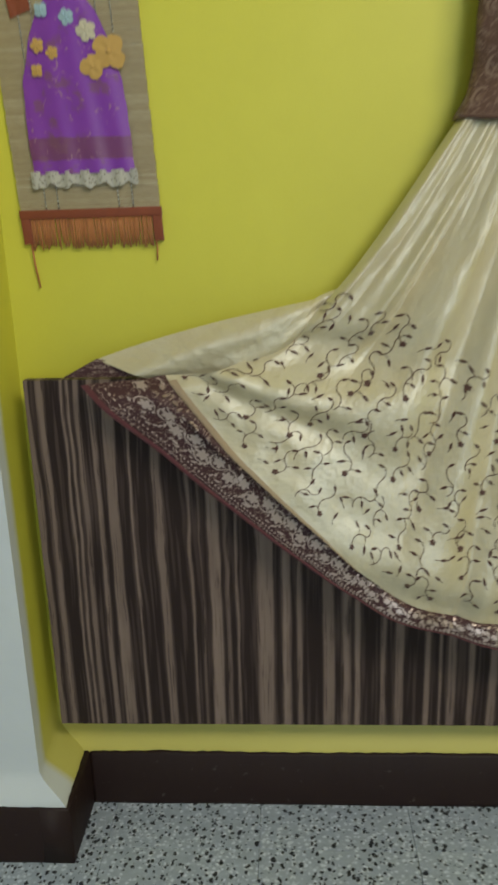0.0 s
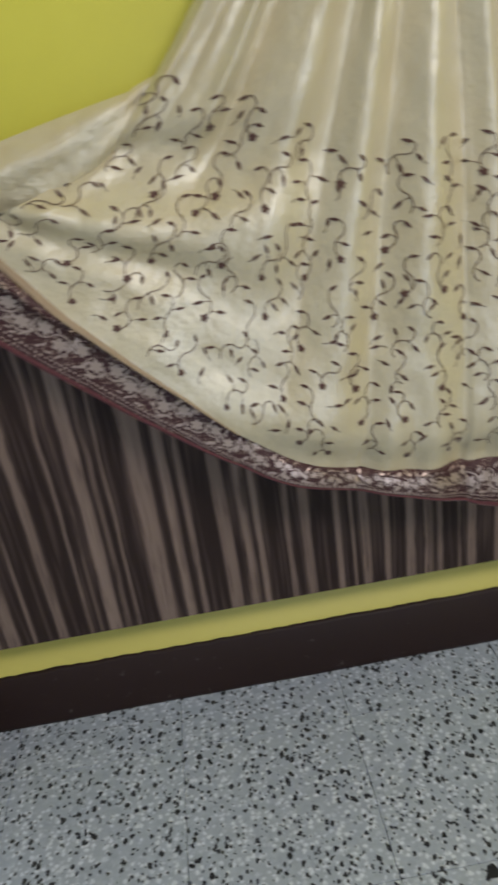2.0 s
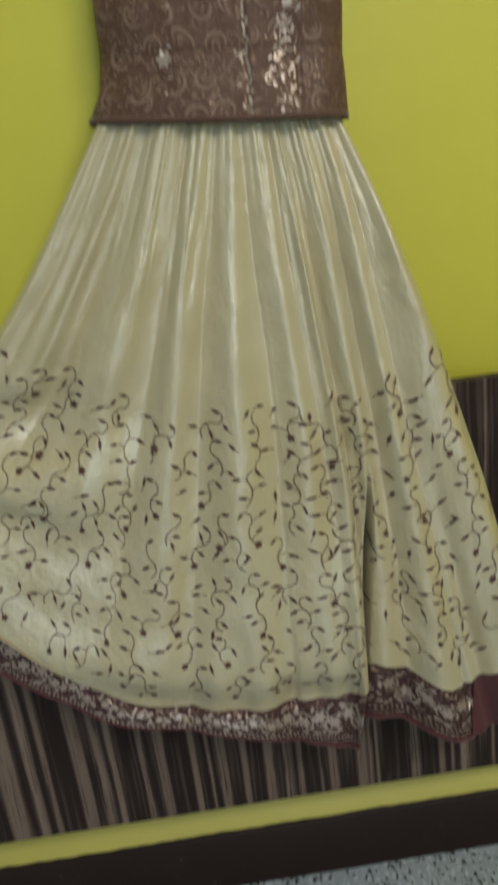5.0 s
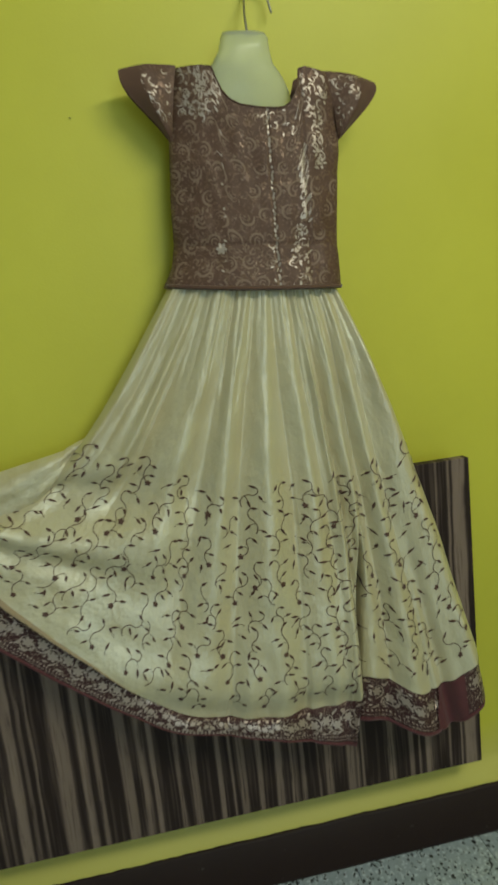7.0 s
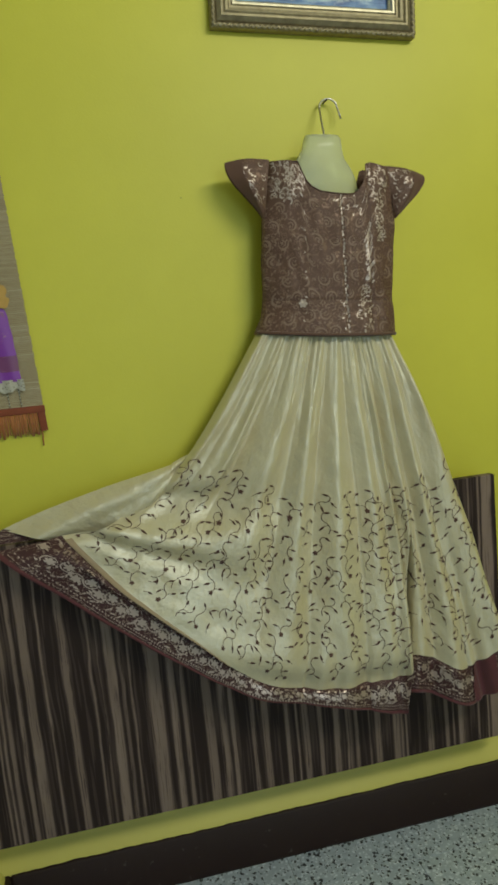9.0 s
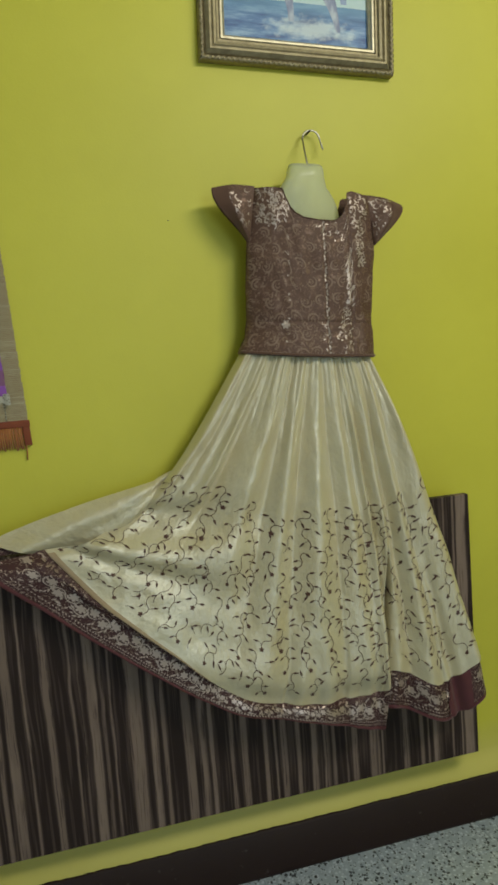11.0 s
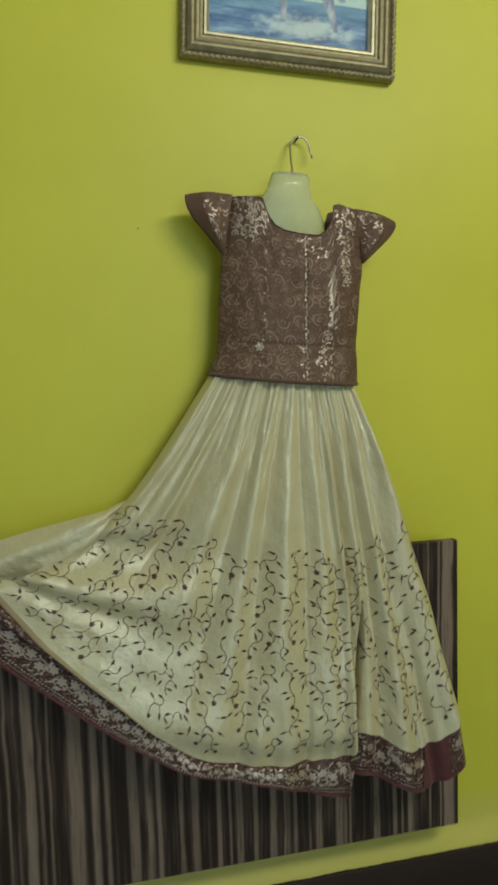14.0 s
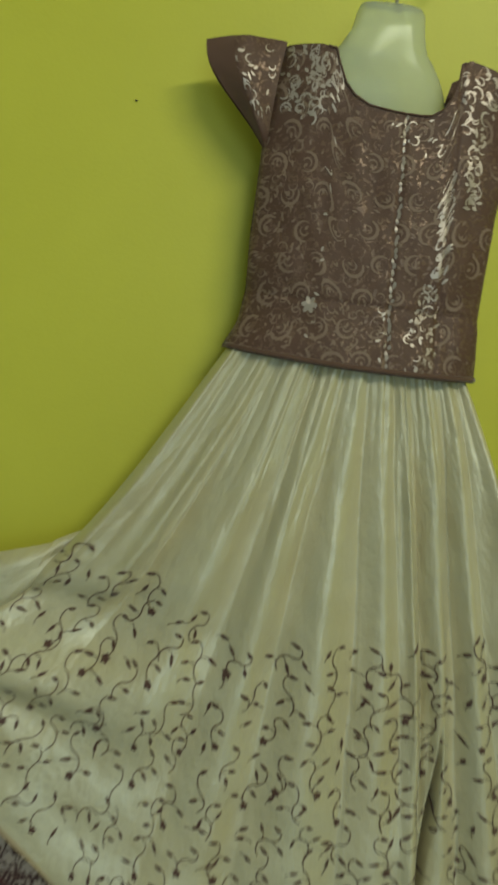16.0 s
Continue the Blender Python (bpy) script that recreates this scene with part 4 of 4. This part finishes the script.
def painting():
    w = Mat("painted_seascape", 0.4)
    p = w.coords(source="object")
    sp = w.node("ShaderNodeSeparateXYZ")
    w.link(p, sp.inputs[0])
    x, z = sp.outputs[0], sp.outputs[2]
    sky = w.mix(w.noise(w.coords((3, 1, 9), "object"), 3, 4), (0.42, 0.62, 0.70), (0.62, 0.74, 0.74))
    sea = w.ramp(w.noise(w.coords((7, 1, 42), "object"), 1.6, 5, 0.6), [(0.36, (0.025, 0.075, 0.27)), (0.5, (0.085, 0.20, 0.45)), (0.64, (0.30, 0.46, 0.68))])
    far = w.mix(w.ramp(z, [(0.095, 0.0), (0.125, 0.7)]), sea, (0.14, 0.31, 0.50))
    water = w.math("LESS_THAN", w.math("ADD", z, w.math("MULTIPLY", w.noise(p, 30, 2), 0.002)), 0.1335)
    c = w.mix(water, sky, far)
    # foam where the forms leave the water
    dx = w.math("DIVIDE", w.math("SUBTRACT", x, 0.035), 0.125)
    dz = w.math("DIVIDE", w.math("SUBTRACT", z, 0.083), 0.030)
    r = w.math("SQRT", w.math("ADD", w.math("MULTIPLY", dx, dx), w.math("MULTIPLY", dz, dz)))
    foam = w.math("SUBTRACT", w.math("ADD", w.noise(w.coords((1, 1, 1.6), "object"), 48, 6, 0.65), 0.42), w.math("MULTIPLY", r, 0.55))
    c = w.mix(w.ramp(foam, [(0.46, 0.0), (0.78, 0.75)]), c, (0.68, 0.77, 0.80))
    shore = w.math("MULTIPLY", w.math("LESS_THAN", w.math("ABSOLUTE", w.math("SUBTRACT", z, 0.1345)), 0.0012), w.math("LESS_THAN", x, -0.04))
    w.colour(w.mix(w.math("MULTIPLY", shore, 0.8), c, (0.06, 0.12, 0.15)))
    w.bump(w.noise(p, 160, 4), 0.25, 0.0008)
    return w.m


part("canvas", box(bmesh.new(), (-PW / 2 + 0.048, -0.006, 0.048), (PW / 2 - 0.048, -0.003, PH - 0.048)), painting(), picture, "blue sea and pale sky painting", shade=False)


def painted_form(p, w0, w1):
    """A plain tapering painted stroke."""
    bm = bmesh.new()
    rows = []
    for i in range(21):
        t = i / 20
        x, z = bezier(p, t)
        w = (w0 + (w1 - w0) * t ** 0.8) / 2
        rows.append((bm.verts.new((x - w, -0.0063, z)), bm.verts.new((x, -0.0066, z)), bm.verts.new((x + w, -0.0063, z))))
    for a, b in zip(rows, rows[1:]):
        bm.faces.new((a[0], a[1], b[1], b[0]))
        bm.faces.new((a[1], a[2], b[2], b[1]))
    return bm


def strokes():
    w = Mat("grey_violet_paint", 0.4)
    p = w.coords((1, 1, 0.35), source="object")
    w.colour(w.ramp(w.noise(p, 55, 4), [(0.3, (0.13, 0.17, 0.33)), (0.5, (0.27, 0.31, 0.47)), (0.7, (0.55, 0.62, 0.70))]))
    return w.m


STROKE = strokes()
part("painted_form", painted_form(((-0.060, 0.230), (-0.040, 0.175), (-0.012, 0.165), (-0.012, 0.095)), 0.052, 0.010), STROKE, picture, "plain tapering grey-blue painted shape", shade=False)
part("painted_form", painted_form(((0.030, 0.235), (0.044, 0.175), (0.074, 0.165), (0.090, 0.082)), 0.076, 0.009), STROKE, picture, "plain tapering violet-grey painted shape", shade=False)

PALE_STROKE = Mat("pale_blue_paint", 0.45, colour=(0.30, 0.38, 0.60)).m
FIN = Mat("dark_teal_paint", 0.45, colour=(0.04, 0.11, 0.12)).m
part("painted_form", painted_form(((0.080, 0.235), (0.088, 0.200), (0.100, 0.175), (0.103, 0.138)), 0.046, 0.012), PALE_STROKE, picture, "pale violet-blue painted shape", shade=False)
for x in (-0.066, 0.004):
    part("painted_form", painted_form(((x - 0.006, 0.240), (x - 0.004, 0.220), (x, 0.210), (x + 0.003, 0.200)), 0.014, 0.003), FIN, picture, "dark teal painted stroke", shade=False)

# ---- woven wall hanging ----
MAT_W, MAT_Z0, MAT_Z1 = 0.210, 1.0375, 1.6025
scroll = empty("wall_hanging", (0.041, WALL, MAT_Z0))
tagged(scroll, "woven straw wall hanging with purple cloth applique and rust fringe", "wall hanging")


def straw():
    w = Mat("woven_straw", 0.7)
    p = w.coords(source="object")
    rnd = w.node("ShaderNodeNewGeometry").outputs["Random Per Island"]
    c = w.ramp(rnd, [(0.0, (0.37, 0.295, 0.175)), (0.5, (0.405, 0.33, 0.20)), (0.9, (0.44, 0.365, 0.23)), (0.97, (0.49, 0.42, 0.28))])
    c = w.mix(w.ramp(w.noise(w.coords((18, 1, 160), "object"), 3, 4), [(0.35, 0.45), (0.6, 0.0)]), c, (0.25, 0.20, 0.12))
    w.colour(c)
    w.bump(w.noise(w.coords((30, 1, 500), "object"), 2, 3), 0.4, 0.001)
    return w.m


STRAW = straw()
RUST = cloth("rust_braid", (0.27, 0.060, 0.020), (0.17, 0.036, 0.014))
FRINGE = cloth("orange_fringe", (0.52, 0.21, 0.055), (0.30, 0.085, 0.02), 0.6, 60)


def slats():
    bm = bmesh.new()
    rng = random.Random(3)
    z = 0.0
    while z < MAT_Z1 - MAT_Z0:
        h = rng.uniform(0.0026, 0.0038)
        d = rng.uniform(0.0050, 0.0058)
        e = rng.uniform(-0.0008, 0.0008)
        x = MAT_W / 2 + e
        vs = [bm.verts.new(c) for c in ((-x, -d, z), (x, -d, z), (x, -d, z + h), (-x, -d, z + h), (-x, -0.002, z), (x, -0.002, z), (x, -0.002, z + h), (-x, -0.002, z + h))]
        for q in ((0, 1, 2, 3), (3, 2, 6, 7), (0, 4, 5, 1), (1, 5, 6, 2), (0, 3, 7, 4)):
            bm.faces.new([vs[k] for k in q])
        z += h + 0.0004
    return bm


tagged(part("straw_mat", slats(), STRAW, scroll, shade=False), kind="stuff")
part("mat_backing", box(bmesh.new(), (-MAT_W / 2 + 0.002, -0.003, 0.0), (MAT_W / 2 - 0.002, -0.0008, MAT_Z1 - MAT_Z0)), RUST, scroll, "dark backing cloth", shade=False)


def dashes(x, dark):
    bm = bmesh.new()
    z = 0.004 if dark else 0.0075
    while z < MAT_Z1 - MAT_Z0 - 0.01:
        box(bm, (x - 0.0008, -0.0070, z), (x + 0.0008, -0.0058, z + 0.0030))
        z += 0.006
    return bm


BLACK_YARN = cloth("black_yarn", (0.03, 0.025, 0.02), (0.05, 0.04, 0.03))
WHITE_YARN = cloth("white_yarn", (0.62, 0.60, 0.52), (0.5, 0.48, 0.4))
for x in (-0.065, -0.046, 0.045, 0.066):
    tagged(part("stitch_line", dashes(x, True), BLACK_YARN, scroll, "black and white running stitch", shade=False), kind="stuff")
    tagged(part("stitch_line", dashes(x, False), WHITE_YARN, scroll, "white running stitch", shade=False), kind="stuff")

part("braid", box(bmesh.new(), (-0.107, -0.009, -0.010), (0.107, -0.002, 0.003), 0.001), RUST, scroll, "rust red braid")
for sx in (-1, 1):
    part("braid_end", box(bmesh.new(), (sx * 0.099 - 0.007, -0.0085, -0.046), (sx * 0.099 + 0.007, -0.003, -0.009), 0.001), RUST, scroll, "frayed rust end of the fringe")


def fringe():
    bm = bmesh.new()
    rng = random.Random(8)
    n = 92
    for i in range(n):
        x = -0.092 + 0.184 * i / (n - 1) + rng.uniform(-0.0008, 0.0008)
        ln = rng.uniform(0.038, 0.047)
        dx = rng.uniform(-0.0015, 0.0015)
        tube(bm, [(x, -0.006, -0.008), (x + dx * 0.4, -0.0065, -0.008 - ln * 0.5), (x + dx, -0.006 + rng.uniform(-0.001, 0.001), -0.008 - ln)], rng.uniform(0.0009, 0.0015), 5)
    return bm


tagged(part("fringe", fringe(), FRINGE, scroll, "orange rust thread fringe"), kind="stuff")
part("hanging_thread", tube(bmesh.new(), [(-0.096, -0.005, -0.04), (-0.0955, -0.005, -0.075), (-0.0925, -0.005, -0.110)], 0.0016, 6), FRINGE, scroll, "long loose brown thread")
part("hanging_thread", tube(bmesh.new(), [(0.094, -0.005, -0.04), (0.0945, -0.005, -0.055), (0.0925, -0.005, -0.074)], 0.0014, 6), FRINGE, scroll, "loose brown thread")


def purple():
    w = Mat("purple_satin", 0.42)
    p = w.coords(source="object")
    sp = w.node("ShaderNodeSeparateXYZ")
    w.link(p, sp.inputs[0])
    band = w.math("LESS_THAN", w.math("ABSOLUTE", w.math("SUBTRACT", sp.outputs[2], w.math("ADD", 0.083, w.math("MULTIPLY", w.noise(p, 30, 2), 0.006)))), 0.015)
    c = w.mix(w.noise(p, 30, 3), (0.19, 0.030, 0.35), (0.24, 0.045, 0.42))
    c = w.mix(w.math("MULTIPLY", band, 0.75), c, (0.17, 0.05, 0.09))
    fig = w.ramp(w.noise(p, 75, 4, 0.6, 1.0), [(0.61, 0.0), (0.67, 0.6)])
    blot = w.ramp(w.noise(p, 34, 3), [(0.58, 0.0), (0.66, 0.7)])
    c = w.mix(blot, c, (0.20, 0.075, 0.13))
    w.colour(w.mix(fig, c, (0.42, 0.24, 0.26)))
    w.set("Sheen Weight", 0.3)
    w.bump(w.noise(p, 200, 3), 0.2, 0.001)
    return w.m


def dress_width(t):
    """Half-width and centre of the cloth shape at height t from 0 (lace) to 1 (top)."""
    half = lin(t, ((0.0, 0.075), (0.35, 0.074), (0.52, 0.070), (0.62, 0.062), (0.74, 0.055), (0.86, 0.042), (0.95, 0.026), (1.0, 0.02)))
    return half, lin(t, ((0, 0.0), (0.6, 0.000), (1, 0.004)))


def applique():
    def fn(u, v):
        h, c = dress_width(v)
        x = c + (2 * u - 1) * h + 0.002 * wob(v * 9, u * 2)
        return Vector((x, -0.0095 - 0.0035 * math.sin(math.pi * u) - 0.0015 * math.sin(u * 22 + 3 * v) * (1 - v), 0.052 + 0.245 * v))
    return grid(fn, 40, 30)


part("purple_applique", applique(), purple(), scroll, "purple satin cloth shape with a dark band")


def lace():
    def fn(u, v):
        drop = 0.021 + 0.003 * math.sin(u * 26) + 0.0015 * math.sin(u * 61)
        return Vector((-0.079 + 0.158 * u, -0.0125 - 0.002 * math.sin(u * 40), 0.056 - drop * v))
    return grid(fn, 80, 4)


def lace_cloth():
    w = Mat("white_lace", 0.85)
    p = w.coords(source="object")
    w.colour(w.mix(w.ramp(w.voronoi(p, 190), [(0.2, 0.0), (0.4, 1.0)]), (0.26, 0.24, 0.20), (0.47, 0.45, 0.39)))
    w.bump(w.voronoi(p, 190), 0.5, 0.001)
    return w.m


part("lace_trim", lace(), lace_cloth(), scroll, "greyish white scalloped lace")


def blossom(size, petals):
    """A flat cut-cloth flower with uneven petals and a small stitched centre."""
    bm = bmesh.new()
    n, rings = 8 * petals, []
    for q in (0.0, 0.35, 0.7, 0.95, 1.0):
        ring = []
        for k in range(n):
            a = k * math.tau / n
            r = size * q * (0.70 + 0.34 * abs(math.sin(a * petals / 2)) ** 0.7 + 0.14 * wob(math.cos(a) * 2 + size * 300, math.sin(a) * 2))
            ring.append(bm.verts.new((r * math.cos(a), -0.0012 * math.sin(math.pi * min(q + 0.15, 1.0)) * (1 + 0.6 * math.cos(petals * a)), r * math.sin(a))))
        rings.append(ring)
    for r0, r1 in zip(rings, rings[1:]):
        for k in range(n):
            bm.faces.new((r0[k], r0[(k + 1) % n], r1[(k + 1) % n], r1[k]))
    bmesh.ops.remove_doubles(bm, verts=bm.verts, dist=0.00001)
    bmesh.ops.create_uvsphere(bm, u_segments=8, v_segments=6, radius=size * 0.18, matrix=Matrix.Translation((0, -0.001, 0)) @ Matrix.Diagonal((1, 0.5, 1, 1)))
    return bm


OCHRE = cloth("ochre_cloth", (0.60, 0.38, 0.11), (0.48, 0.28, 0.07))
PALE = cloth("pale_cloth", (0.62, 0.56, 0.40), (0.5, 0.46, 0.36))
BLUE = cloth("pale_blue_cloth", (0.36, 0.50, 0.56), (0.28, 0.42, 0.50))
for x, z, s, n, m, lab in ((0.058, 0.210, 0.024, 4, OCHRE, "ochre cloth flower"), (0.032, 0.192, 0.017, 3, OCHRE, "ochre cloth flower"), (-0.042, 0.222, 0.010, 5, OCHRE, "small ochre cloth flower"),
                           (-0.022, 0.212, 0.009, 5, OCHRE, "small ochre cloth flower"), (-0.047, 0.190, 0.009, 4, OCHRE, "small ochre cloth flower"), (0.030, 0.238, 0.014, 5, PALE, "pale cream cloth flower"),
                           (0.004, 0.256, 0.011, 5, BLUE, "pale blue cloth flower"), (-0.030, 0.266, 0.010, 4, BLUE, "dusty blue cloth flower")):
    ob = part("cloth_flower", blossom(s, n), m, scroll, lab)
    ob.location = (x, -0.0140, z)
part("rust_patch", grid(lambda u, v: Vector((-0.076 + 0.030 * u - 0.004 * v, -0.0085 - 0.002 * wob(u * 4, v * 4), 0.258 + 0.05 * v + 0.010 * u)), 10, 8), RUST, scroll, "rust red cloth patch")

# the hanging leans to one side from its nail
for ob in scroll.children:
    ob.data.transform(Matrix(((1, 0, -0.052, 0), (0, 1, 0, 0), (0, 0, 1, 0), (0, 0, 0, 1))))
    ob.location.x -= 0.052 * ob.location.z

# ---- floor tiles ----
TILE, GAP = 0.262, 0.0009
X0, Y0 = 0.5315, 0.874


def tile_mesh():
    bm = bmesh.new()
    h = TILE / 2 - GAP / 2
    box(bm, (-h, -h, -0.02), (h, h, 0.0), 0.0007)
    me = bpy.data.meshes.new("tile")
    bm.to_mesh(me)
    bm.free()
    me.materials.append(TERRAZZO)
    return me


TILE_MESH = tile_mesh()
rest = bmesh.new()
for i in range(-9, 10):
    for j in range(-14, 2):
        x, y = X0 + (i + 0.5) * TILE, Y0 + (j + 0.5) * TILE
        if -7 <= i <= 7 and -3 <= j:
            ob = new("tile", TILE_MESH)
            ob.location = (x, y, 0.0004 * wob(i * 1.7, j * 2.3))
            ob.parent = floor
        elif LEFT - 0.1 < x < RIGHT + 0.1 and y > BACK - 0.1:
            h = TILE / 2 - GAP / 2
            rest.faces.new([rest.verts.new(c) for c in ((x - h, y - h, 0), (x + h, y - h, 0), (x + h, y + h, 0), (x - h, y + h, 0))])
tagged(part("far_tiles", rest, TERRAZZO, floor, shade=False), kind="stuff")


def large_chip():
    bm = bmesh.new()
    low = [bm.verts.new((x, y, -0.002)) for x, y in ((-0.011, -0.006), (0.012, -0.007), (0.004, 0.012), (-0.004, 0.010))]
    top = [bm.verts.new((v.co.x, v.co.y, 0.0007)) for v in low]
    bm.faces.new(top)
    for k in range(4):
        bm.faces.new((low[k], low[(k + 1) % 4], top[(k + 1) % 4], top[k]))
    return bm


chip = part("stone_chip", large_chip(), Mat("black_stone", 0.35, colour=(0.02, 0.022, 0.026)).m, floor, "large black stone chip", shade=False)
chip.location = (0.643, 0.859, 0.0)
